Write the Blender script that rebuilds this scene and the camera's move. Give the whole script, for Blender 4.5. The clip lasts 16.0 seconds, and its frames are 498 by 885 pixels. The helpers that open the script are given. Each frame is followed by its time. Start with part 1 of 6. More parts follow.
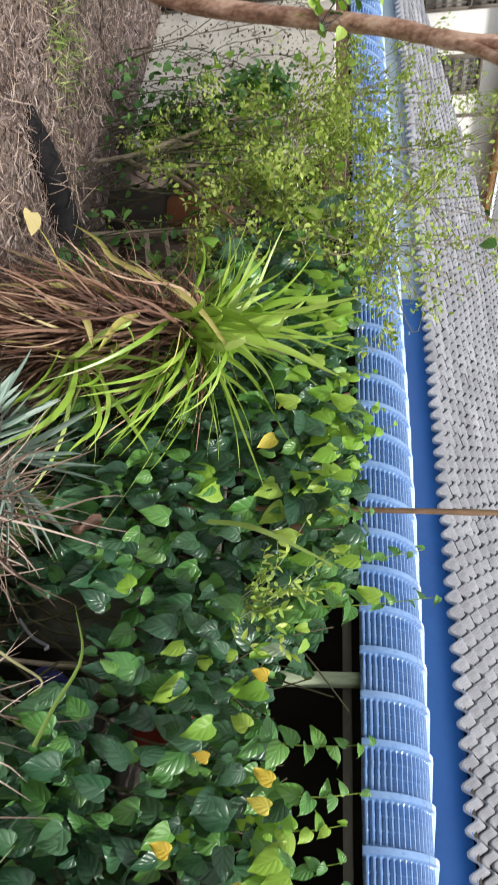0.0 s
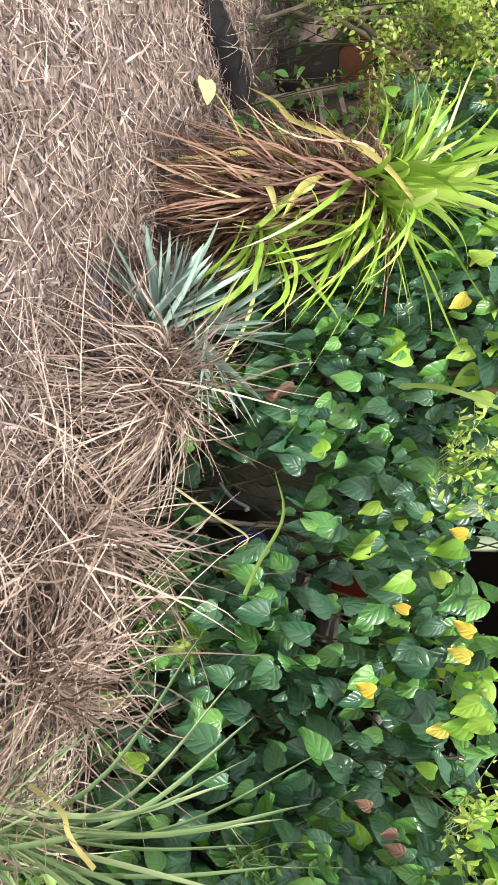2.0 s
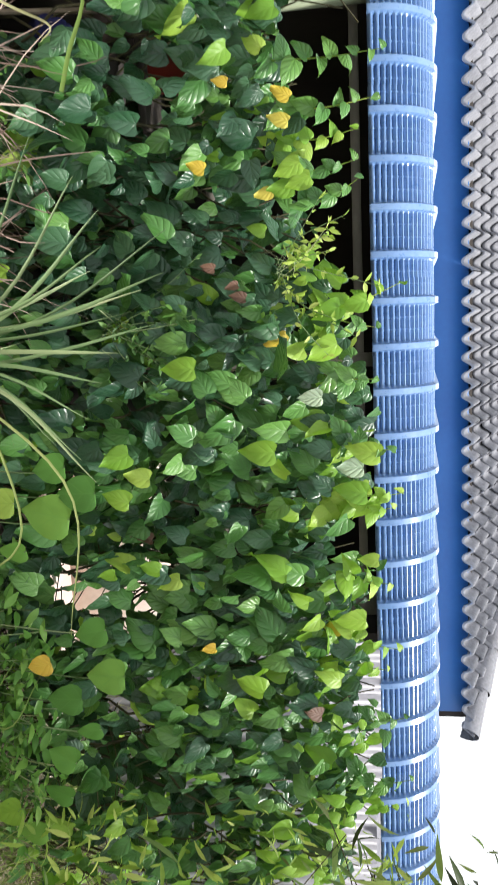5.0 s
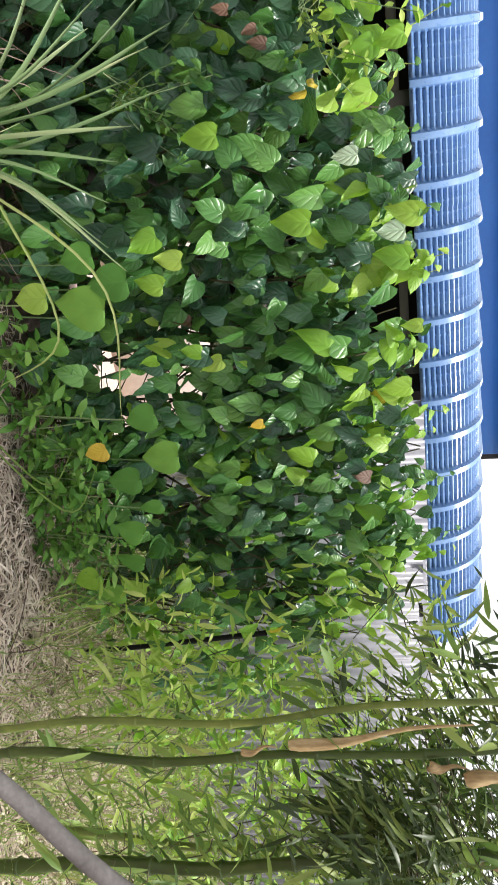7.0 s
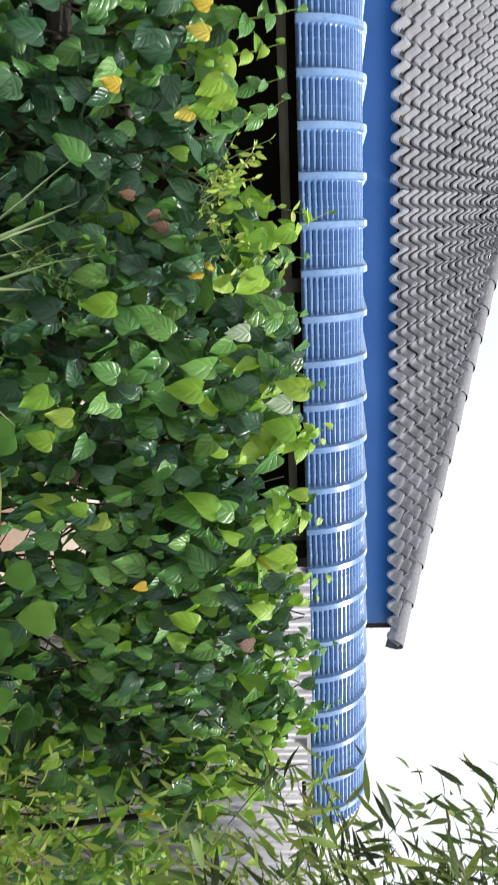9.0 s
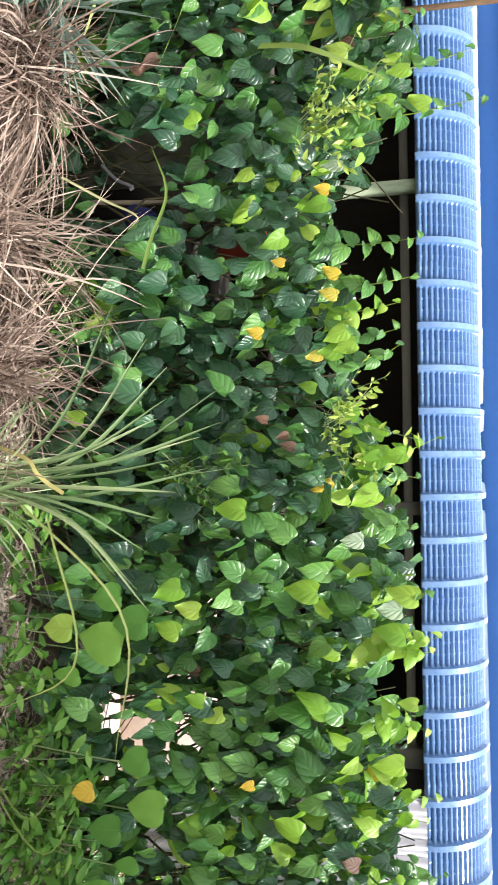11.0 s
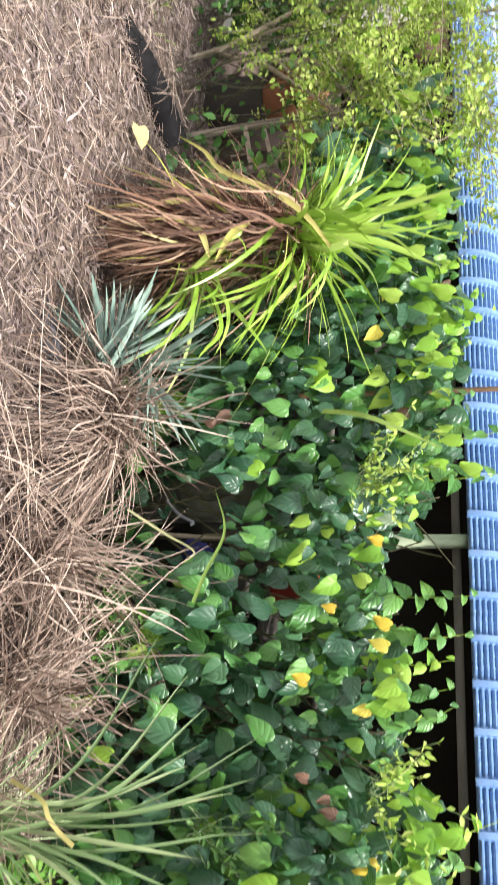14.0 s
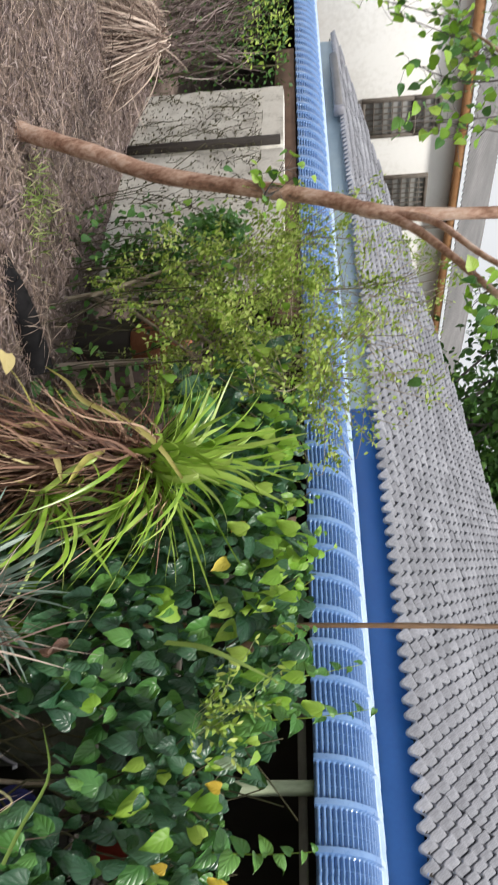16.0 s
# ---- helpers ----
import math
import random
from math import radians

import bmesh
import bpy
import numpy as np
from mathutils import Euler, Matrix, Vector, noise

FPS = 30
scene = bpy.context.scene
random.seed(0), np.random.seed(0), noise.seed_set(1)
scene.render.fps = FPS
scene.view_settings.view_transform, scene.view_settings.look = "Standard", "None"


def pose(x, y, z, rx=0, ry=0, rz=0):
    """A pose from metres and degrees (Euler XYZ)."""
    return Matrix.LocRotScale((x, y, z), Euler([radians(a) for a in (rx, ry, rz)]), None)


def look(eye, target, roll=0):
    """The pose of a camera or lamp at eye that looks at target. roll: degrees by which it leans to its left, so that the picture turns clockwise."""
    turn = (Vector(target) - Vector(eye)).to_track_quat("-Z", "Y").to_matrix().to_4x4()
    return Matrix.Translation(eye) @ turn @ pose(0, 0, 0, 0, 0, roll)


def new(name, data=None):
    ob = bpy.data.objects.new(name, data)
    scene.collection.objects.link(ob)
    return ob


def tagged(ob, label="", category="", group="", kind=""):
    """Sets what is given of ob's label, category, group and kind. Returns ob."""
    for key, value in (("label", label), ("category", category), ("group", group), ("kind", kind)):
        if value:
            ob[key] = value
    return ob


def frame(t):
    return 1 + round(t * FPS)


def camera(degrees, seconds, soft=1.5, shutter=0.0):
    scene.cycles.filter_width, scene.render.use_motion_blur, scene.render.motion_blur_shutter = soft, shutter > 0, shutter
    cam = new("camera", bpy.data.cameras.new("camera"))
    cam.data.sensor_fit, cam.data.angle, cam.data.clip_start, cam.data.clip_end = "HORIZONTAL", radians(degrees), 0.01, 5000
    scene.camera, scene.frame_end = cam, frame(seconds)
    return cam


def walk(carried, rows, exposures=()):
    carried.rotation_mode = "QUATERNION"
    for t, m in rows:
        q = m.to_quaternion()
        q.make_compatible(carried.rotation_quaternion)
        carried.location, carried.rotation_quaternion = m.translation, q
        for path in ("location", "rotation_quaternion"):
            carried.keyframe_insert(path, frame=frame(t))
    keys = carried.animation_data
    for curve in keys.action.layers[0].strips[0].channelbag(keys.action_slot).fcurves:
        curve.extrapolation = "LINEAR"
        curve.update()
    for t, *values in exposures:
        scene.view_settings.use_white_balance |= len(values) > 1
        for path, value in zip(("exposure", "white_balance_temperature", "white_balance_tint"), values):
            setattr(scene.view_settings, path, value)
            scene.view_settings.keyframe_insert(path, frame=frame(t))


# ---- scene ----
cam = camera(35.54, 16.0, soft=0.8, shutter=0.25)
PATH = [
    (0, (-0.085, 0.319, 1.408), (-1.840, 2.718, 0.999), 89.14),
    (0.5, (-0.097, 0.324, 1.402), (-1.641, 2.847, 0.902), 89.31),
    (1, (-0.102, 0.325, 1.397), (-1.566, 2.860, 0.745), 88.93),
    (1.5, (-0.083, 0.295, 1.373), (-1.389, 2.853, 0.506), 89.08),
    (2, (-0.034, 0.314, 1.344), (-1.320, 2.815, 0.301), 89.58),
    (2.5, (0.036, 0.334, 1.338), (-1.354, 2.801, 0.348), 89.90),
    (3, (0.060, 0.310, 1.375), (-1.112, 2.933, 0.509), 89.58),
    (3.5, (0.066, 0.253, 1.385), (-0.585, 3.105, 0.719), 89.38),
    (4, (0.066, 0.156, 1.380), (-0.144, 3.104, 0.861), 89.67),
    (4.2, (0.067, 0.135, 1.379), (0.002, 3.094, 0.890), 89.65),
    (6.3, (-0.008, 0.244, 1.358), (1.123, 2.969, 0.815), 87.46),
    (6.5, (-0.007, 0.237, 1.355), (1.190, 2.929, 0.788), 87.39),
    (7, (-0.001, 0.224, 1.353), (1.338, 2.839, 0.745), 87.36),
    (7.5, (0.001, 0.217, 1.354), (1.431, 2.783, 0.746), 87.64),
    (8, (-0.001, 0.230, 1.354), (1.405, 2.820, 0.793), 87.79),
    (8.5, (-0.010, 0.246, 1.362), (1.146, 2.987, 0.978), 87.80),
    (8.7, (-0.013, 0.247, 1.366), (0.993, 3.061, 1.097), 87.85),
    (10.8, (0.045, -0.011, 1.454), (-0.050, 2.928, 0.863), 89.41),
    (11, (0.044, -0.003, 1.456), (-0.044, 2.917, 0.776), 89.10),
    (11.5, (0.045, -0.017, 1.449), (-0.023, 2.862, 0.608), 88.68),
    (12, (0.041, 0.007, 1.447), (-0.070, 2.852, 0.499), 88.66),
    (12.5, (0.038, 0.010, 1.446), (-0.222, 2.840, 0.485), 88.88),
    (13, (0.035, 0.020, 1.452), (-0.437, 2.828, 0.506), 88.60),
    (13.5, (0.027, 0.021, 1.452), (-0.807, 2.772, 0.593), 87.98),
    (14, (0.004, 0.010, 1.452), (-1.283, 2.589, 0.620), 87.73),
    (14.5, (-0.003, 0.034, 1.464), (-1.549, 2.481, 0.676), 87.11),
    (15, (-0.003, 0.042, 1.472), (-1.636, 2.475, 0.827), 87.23),
    (15.5, (-0.009, 0.039, 1.488), (-1.811, 2.390, 1.012), 87.24),
    (16, (0.000, 0.013, 1.500), (-2.036, 2.198, 1.228), 87.53),
]
# brighter when looking down, darker against the white sky
EXPOSURES = [(0, -0.14), (0.5, 0.08), (1.0, 0.43), (1.5, 0.58), (2.0, 0.63), (3.0, 0.57), (3.5, 0.56), (4.2, 0.31), (6.3, 0.17), (7.5, 0.18), (8.2, 0.13), (8.7, -0.05), (10.8, 0.44), (12.0, 0.77), (12.5, 0.8), (13.5, 0.72), (14.5, 0.63), (15.0, 0.44), (15.5, -0.06), (16.0, -0.36)]
walk(cam, [(t, look(eye, target, roll)) for t, eye, target, roll in PATH], EXPOSURES)

# ---- light: bright thin overcast, sun high behind the viewer ----
SUN_EL, SUN_AZ = radians(60), radians(118)
world = bpy.data.worlds.new("sky")
scene.world = world
world.use_nodes = True
wn = world.node_tree.nodes
sky = wn.new("ShaderNodeTexSky")
sky.sky_type, sky.sun_disc = "NISHITA", False
sky.sun_elevation, sky.sun_rotation = SUN_EL, SUN_AZ
sky.air_density, sky.dust_density, sky.ozone_density = 1.0, 4.0, 1.0
wn["Background"].inputs["Strength"].default_value = 0.105
# thin white cloud over the blue, a little uneven
cloud = wn.new("ShaderNodeTexNoise")
cloud.inputs["Scale"].default_value, cloud.inputs["Detail"].default_value = 2.2, 5
veil = wn.new("ShaderNodeMapRange")
veil.inputs["From Min"].default_value, veil.inputs["From Max"].default_value = 0.3, 0.7
veil.inputs["To Min"].default_value, veil.inputs["To Max"].default_value = 0.7, 0.92
cover = wn.new("ShaderNodeMix")
cover.data_type = "RGBA"
cover.inputs[7].default_value = (12.0, 12.1, 12.3, 1)
world.node_tree.links.new(cloud.outputs["Fac"], veil.inputs["Value"])
world.node_tree.links.new(veil.outputs[0], cover.inputs[0])
world.node_tree.links.new(sky.outputs[0], cover.inputs[6])
world.node_tree.links.new(cover.outputs[2], wn["Background"].inputs["Color"])
sun = new("sun", bpy.data.lights.new("sun", "SUN"))
sun.data.energy, sun.data.angle, sun.data.color = 5.0, radians(6), (1.0, 0.96, 0.9)
sun.matrix_world = look((math.sin(SUN_AZ) * math.cos(SUN_EL), math.cos(SUN_AZ) * math.cos(SUN_EL), math.sin(SUN_EL)), (0, 0, 0))

rng = np.random.default_rng(7)


# ---- materials ----
def nodes_of(name):
    m = bpy.data.materials.new(name)
    m.use_nodes = True
    nt = m.node_tree
    return m, nt, nt.nodes["Principled BSDF"], lambda a, b: nt.links.new(a, b)


def math_node(nt, op, a, b=None, clamp=False):
    n = nt.nodes.new("ShaderNodeMath")
    n.operation, n.use_clamp = op, clamp
    for k, v in ((0, a), (1, b)):
        if v is None:
            continue
        if isinstance(v, (int, float)):
            n.inputs[k].default_value = v
        else:
            nt.links.new(v, n.inputs[k])
    return n.outputs[0]


def mix_node(nt, fac, a, b, blend="MIX"):
    n = nt.nodes.new("ShaderNodeMix")
    n.data_type, n.blend_type = "RGBA", blend
    for k, v in ((0, fac), (6, a), (7, b)):
        if isinstance(v, (int, float)):
            n.inputs[k].default_value = v
        elif isinstance(v, tuple):
            n.inputs[k].default_value = (*v, 1)
        else:
            nt.links.new(v, n.inputs[k])
    return n.outputs[2]


def noise_node(nt, scale, detail=4, coord="Object", stretch=(1, 1, 1)):
    tc = nt.nodes.new("ShaderNodeTexCoord")
    mp = nt.nodes.new("ShaderNodeMapping")
    mp.inputs["Scale"].default_value = stretch
    nt.links.new(tc.outputs[coord], mp.inputs["Vector"])
    n = nt.nodes.new("ShaderNodeTexNoise")
    n.inputs["Scale"].default_value, n.inputs["Detail"].default_value = scale, detail
    nt.links.new(mp.outputs[0], n.inputs["Vector"])
    return n.outputs["Fac"]


def ramp_node(nt, fac, stops):
    r = nt.nodes.new("ShaderNodeValToRGB")
    while len(r.color_ramp.elements) < len(stops):
        r.color_ramp.elements.new(0.5)
    for e, (at, c) in zip(r.color_ramp.elements, stops):
        e.position, e.color = at, (*c, 1)
    nt.links.new(fac, r.inputs["Fac"])
    return r.outputs["Color"]


def bump_node(nt, height, strength, distance):
    b = nt.nodes.new("ShaderNodeBump")
    b.inputs["Strength"].default_value, b.inputs["Distance"].default_value = strength, distance
    nt.links.new(height, b.inputs["Height"])
    nt.links.new(b.outputs[0], nt.nodes["Principled BSDF"].inputs["Normal"])


def vary(nt):
    """A number from 0 to 1 of its own for every object and every loose piece of a mesh."""
    o = nt.nodes.new("ShaderNodeObjectInfo")
    g = nt.nodes.new("ShaderNodeNewGeometry")
    return math_node(nt, "FRACT", math_node(nt, "ADD", o.outputs["Random"], g.outputs["Random Per Island"]))


def rough_material(name, stops, scale, rough=0.8, bump=0.4, depth=0.01, metal=0.0, stretch=(1, 1, 1), fine=None):
    m, nt, p, ln = nodes_of(name)
    a = noise_node(nt, scale, 6, stretch=stretch)
    b = noise_node(nt, scale * 9 if fine is None else fine, 4, stretch=stretch)
    f = math_node(nt, "ADD", math_node(nt, "MULTIPLY", a, 0.65), math_node(nt, "MULTIPLY", b, 0.35))
    ln(ramp_node(nt, f, stops), p.inputs["Base Color"])
    ln(math_node(nt, "ADD", math_node(nt, "MULTIPLY", b, 0.25), rough - 0.12, True), p.inputs["Roughness"])
    p.inputs["Metallic"].default_value = metal
    bump_node(nt, f, bump, depth)
    return m


def blade_material(name, stops, rough=0.6, glow=0.25, spec=0.4):
    """Blades, straw and tiny leaves: a colour of its own for each blade, and some light through it."""
    m, nt, p, ln = nodes_of(name)
    f = math_node(nt, "ADD", math_node(nt, "MULTIPLY", vary(nt), 0.8), math_node(nt, "MULTIPLY", noise_node(nt, 14, 3), 0.2))
    c = ramp_node(nt, f, stops)
    ln(c, p.inputs["Base Color"])
    p.inputs["Roughness"].default_value, p.inputs["Specular IOR Level"].default_value = rough, spec
    if glow:
        t = nt.nodes.new("ShaderNodeBsdfTranslucent")
        ln(c, t.inputs["Color"])
        x = nt.nodes.new("ShaderNodeMixShader")
        x.inputs[0].default_value = glow
        ln(p.outputs[0], x.inputs[1]), ln(t.outputs[0], x.inputs[2])
        ln(x.outputs[0], nt.nodes["Material Output"].inputs["Surface"])
    return m


def leaf_material(name, stops, vein, rough=0.34, glow=0.16, veins=4.6, relief=0.34, spec=0.5):
    """A broad leaf: side veins that leave the midrib and arch forwards, quilted between them."""
    m, nt, p, ln = nodes_of(name)
    uv = nt.nodes.new("ShaderNodeUVMap")
    sp = nt.nodes.new("ShaderNodeSeparateXYZ")
    ln(uv.outputs[0], sp.inputs[0])
    side = math_node(nt, "ABSOLUTE", math_node(nt, "SUBTRACT", math_node(nt, "MULTIPLY", sp.outputs["X"], 2.0), 1.0))
    arch = math_node(nt, "SUBTRACT", sp.outputs["Y"], math_node(nt, "MULTIPLY", math_node(nt, "POWER", side, 0.75), 0.42))
    away = math_node(nt, "MULTIPLY", math_node(nt, "ABSOLUTE", math_node(nt, "SUBTRACT", math_node(nt, "FRACT", math_node(nt, "ADD", math_node(nt, "MULTIPLY", arch, veins), 0.3)), 0.5)), 2.0)
    rib = math_node(nt, "MULTIPLY", side, 5.0, True)
    hill = math_node(nt, "MULTIPLY", math_node(nt, "SUBTRACT", 1.0, math_node(nt, "POWER", away, 2.5)), rib)
    line = math_node(nt, "MAXIMUM", math_node(nt, "SUBTRACT", math_node(nt, "MULTIPLY", away, 7.0), 6.0, True), math_node(nt, "SUBTRACT", 1.0, math_node(nt, "MULTIPLY", side, 13.0), True))
    f = math_node(nt, "ADD", math_node(nt, "MULTIPLY", vary(nt), 0.72), math_node(nt, "MULTIPLY", noise_node(nt, 30, 4), 0.28))
    c = mix_node(nt, math_node(nt, "MULTIPLY", line, 0.3), ramp_node(nt, f, stops), vein)
    ln(c, p.inputs["Base Color"])
    ln(math_node(nt, "ADD", math_node(nt, "MULTIPLY", noise_node(nt, 60, 3), 0.2), rough - 0.1), p.inputs["Roughness"])
    p.inputs["Specular IOR Level"].default_value = spec
    bump_node(nt, math_node(nt, "ADD", hill, math_node(nt, "MULTIPLY", noise_node(nt, 140, 2), 0.25)), relief, 0.005)
    t = nt.nodes.new("ShaderNodeBsdfTranslucent")
    ln(mix_node(nt, 0.5, c, (0.22, 0.5, 0.02), "MIX"), t.inputs["Color"])
    x = nt.nodes.new("ShaderNodeMixShader")
    x.inputs[0].default_value = glow
    ln(p.outputs[0], x.inputs[1]), ln(t.outputs[0], x.inputs[2])
    ln(x.outputs[0], nt.nodes["Material Output"].inputs["Surface"])
    return m


SOIL = rough_material("soil", [(0.25, (0.07, 0.05, 0.042)), (0.5, (0.16, 0.12, 0.1)), (0.8, (0.28, 0.215, 0.18))], 5, 0.95, 0.9, 0.03)
STRAW = blade_material("straw", [(0.0, (0.4, 0.31, 0.25)), (0.35, (0.62, 0.505, 0.415)), (0.7, (0.78, 0.67, 0.57)), (1.0, (0.88, 0.8, 0.71))], 0.7, 0.1)
STRAW_PINK = blade_material("straw_clump", [(0.0, (0.045, 0.028, 0.023)), (0.3, (0.16, 0.108, 0.085)), (0.65, (0.36, 0.27, 0.22)), (1.0, (0.62, 0.515, 0.435))], 0.6, 0.12)
LITTER = blade_material("dead_leaf", [(0.0, (0.028, 0.02, 0.019)), (0.4, (0.135, 0.098, 0.094)), (0.75, (0.3, 0.235, 0.222)), (1.0, (0.57, 0.49, 0.46))], 0.75, 0.08)
DEAD_STRAP = blade_material("dead_strap_leaf", [(0.0, (0.03, 0.014, 0.01)), (0.35, (0.12, 0.055, 0.035)), (0.65, (0.27, 0.15, 0.1)), (0.88, (0.52, 0.36, 0.25)), (1.0, (0.5, 0.44, 0.14))], 0.6, 0.12)
TURNING = blade_material("turning_strap_leaf", [(0.0, (0.42, 0.42, 0.06)), (0.5, (0.5, 0.46, 0.13)), (1.0, (0.66, 0.55, 0.32))], 0.5, 0.2)
STRAP = blade_material("strap_leaf", [(0.0, (0.2, 0.36, 0.04)), (0.4, (0.32, 0.5, 0.07)), (0.8, (0.45, 0.61, 0.14)), (1.0, (0.6, 0.7, 0.32))], 0.28, 0.34, 0.6)
AGAVE = blade_material("grey_green_blade", [(0.0, (0.13, 0.2, 0.165)), (0.6, (0.23, 0.32, 0.27)), (1.0, (0.4, 0.48, 0.42))], 0.55, 0.08)
BLADE_PALE = blade_material("pale_grass_blade", [(0.0, (0.13, 0.22, 0.04)), (0.5, (0.28, 0.4, 0.1)), (0.8, (0.46, 0.53, 0.2)), (1.0, (0.7, 0.62, 0.4))], 0.55, 0.3)
BLADE = blade_material("grass_blade", [(0.0, (0.1, 0.17, 0.065)), (0.5, (0.2, 0.3, 0.13)), (0.85, (0.35, 0.43, 0.22)), (1.0, (0.57, 0.51, 0.3))], 0.45, 0.2)
TINY = blade_material("small_leaf", [(0.0, (0.17, 0.3, 0.04)), (0.5, (0.35, 0.5, 0.08)), (1.0, (0.6, 0.68, 0.2))], 0.5, 0.35)
BUSH_LEAF = blade_material("bush_small_leaf", [(0.0, (0.15, 0.26, 0.035)), (0.5, (0.34, 0.47, 0.075)), (1.0, (0.58, 0.66, 0.22))], 0.5, 0.32)
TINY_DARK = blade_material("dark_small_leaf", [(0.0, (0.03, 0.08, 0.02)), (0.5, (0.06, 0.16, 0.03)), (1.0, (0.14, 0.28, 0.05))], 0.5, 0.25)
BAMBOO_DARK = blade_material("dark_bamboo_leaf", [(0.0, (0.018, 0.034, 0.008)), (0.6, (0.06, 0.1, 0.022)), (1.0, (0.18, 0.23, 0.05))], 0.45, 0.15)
BAMBOO_LEAF = blade_material("bamboo_leaf", [(0.0, (0.065, 0.12, 0.03)), (0.5, (0.17, 0.28, 0.06)), (0.85, (0.34, 0.43, 0.12)), (1.0, (0.52, 0.4, 0.17))], 0.5, 0.3)
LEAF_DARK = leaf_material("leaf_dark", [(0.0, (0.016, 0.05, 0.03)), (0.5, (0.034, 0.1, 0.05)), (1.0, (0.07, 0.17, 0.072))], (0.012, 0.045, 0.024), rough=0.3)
LEAF_MID = leaf_material("leaf_mid", [(0.0, (0.045, 0.145, 0.04)), (0.5, (0.085, 0.23, 0.052)), (1.0, (0.16, 0.33, 0.075))], (0.035, 0.12, 0.025), rough=0.33)
LEAF_LIME = leaf_material("leaf_lime", [(0.0, (0.13, 0.32, 0.035)), (0.5, (0.26, 0.47, 0.05)), (1.0, (0.46, 0.61, 0.12))], (0.2, 0.36, 0.04), rough=0.4, glow=0.34, relief=0.22)
LEAF_YELLOW = leaf_material("leaf_yellow", [(0.0, (0.55, 0.34, 0.04)), (0.6, (0.66, 0.52, 0.06)), (1.0, (0.6, 0.58, 0.12))], (0.6, 0.5, 0.1), rough=0.45, relief=0.3)
LEAF_PALE = leaf_material("leaf_pale_fallen", [(0.0, (0.5, 0.4, 0.16)), (1.0, (0.66, 0.56, 0.27))], (0.6, 0.5, 0.25), rough=0.5, relief=0.3)
LEAF_BROWN = leaf_material("leaf_brown", [(0.0, (0.07, 0.035, 0.025)), (1.0, (0.24, 0.13, 0.09))], (0.3, 0.2, 0.15), rough=0.6, glow=0.1)
# pale base colour paints the sky's sheen on a few glossy leaves
LEAF_PAINTED_SHEEN = leaf_material("leaf_painted_sheen", [(0.0, (0.2, 0.32, 0.2)), (0.5, (0.36, 0.48, 0.34)), (1.0, (0.5, 0.62, 0.42))], (0.1, 0.25, 0.1), rough=0.3, relief=0.5)
LEAF_ROUND = leaf_material("leaf_round_dull", [(0.0, (0.06, 0.17, 0.03)), (0.5, (0.1, 0.26, 0.045)), (1.0, (0.2, 0.38, 0.06))], (0.12, 0.3, 0.06), rough=0.55, glow=0.22, veins=2.6, relief=0.1, spec=0.3)
STEM = rough_material("vine_stem", [(0.3, (0.03, 0.03, 0.015)), (0.7, (0.1, 0.09, 0.04))], 20, 0.8, 0.4, 0.004)
TWIG = rough_material("pale_twig", [(0.3, (0.2, 0.16, 0.11)), (0.7, (0.42, 0.36, 0.27))], 20, 0.85, 0.5, 0.004)
BARK = rough_material("smooth_orange_bark", [(0.3, (0.1, 0.055, 0.04)), (0.43, (0.33, 0.185, 0.125)), (0.54, (0.55, 0.37, 0.28)), (0.68, (0.7, 0.57, 0.48))], 13, 0.75, 0.8, 0.012, stretch=(1, 1, 0.5), fine=70)
GREY_BARK = rough_material("grey_bark", [(0.25, (0.06, 0.052, 0.05)), (0.5, (0.12, 0.108, 0.105)), (0.75, (0.2, 0.185, 0.18))], 12, 0.85, 0.6, 0.006)
CULM = rough_material("bamboo_culm", [(0.3, (0.05, 0.08, 0.015)), (0.55, (0.14, 0.18, 0.035)), (0.8, (0.3, 0.3, 0.08))], 5, 0.4, 0.15, 0.003, stretch=(1, 1, 0.5))
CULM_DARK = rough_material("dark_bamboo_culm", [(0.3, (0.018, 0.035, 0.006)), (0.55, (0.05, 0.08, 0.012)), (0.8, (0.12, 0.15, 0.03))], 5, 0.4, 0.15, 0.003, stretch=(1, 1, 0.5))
SHEATH = rough_material("dry_sheath", [(0.3, (0.13, 0.08, 0.035)), (0.5, (0.32, 0.22, 0.1)), (0.75, (0.56, 0.45, 0.26))], 22, 0.7, 0.5, 0.005, stretch=(1, 1, 0.25))
STICK = rough_material("brown_cane", [(0.3, (0.07, 0.038, 0.02)), (0.7, (0.31, 0.19, 0.105))], 12, 0.5, 0.3, 0.003, stretch=(1, 1, 0.2))
BLUE_SHEET = rough_material("blue_painted_sheet", [(0.25, (0.085, 0.185, 0.4)), (0.5, (0.13, 0.25, 0.5)), (0.8, (0.22, 0.36, 0.6))], 3, 0.3, 0.05, 0.002, fine=40)
BLUE_SHEET.node_tree.nodes["Principled BSDF"].inputs["Coat Weight"].default_value = 0.8
BLUE_SHEET.node_tree.nodes["Principled BSDF"].inputs["Coat Roughness"].default_value = 0.22
# paler blue that paints the bright sky glare on the sheet tops
BLUE_GLARE = rough_material("blue_sheet_painted_glare", [(0.25, (0.32, 0.44, 0.64)), (0.5, (0.44, 0.55, 0.72)), (0.8, (0.56, 0.65, 0.78))], 3, 0.5, 0.05, 0.002, fine=40)
BLUE_FASCIA = rough_material("blue_painted_fascia", [(0.3, (0.018, 0.105, 0.34)), (0.7, (0.028, 0.14, 0.41))], 2, 0.45, 0.05, 0.002, fine=30)
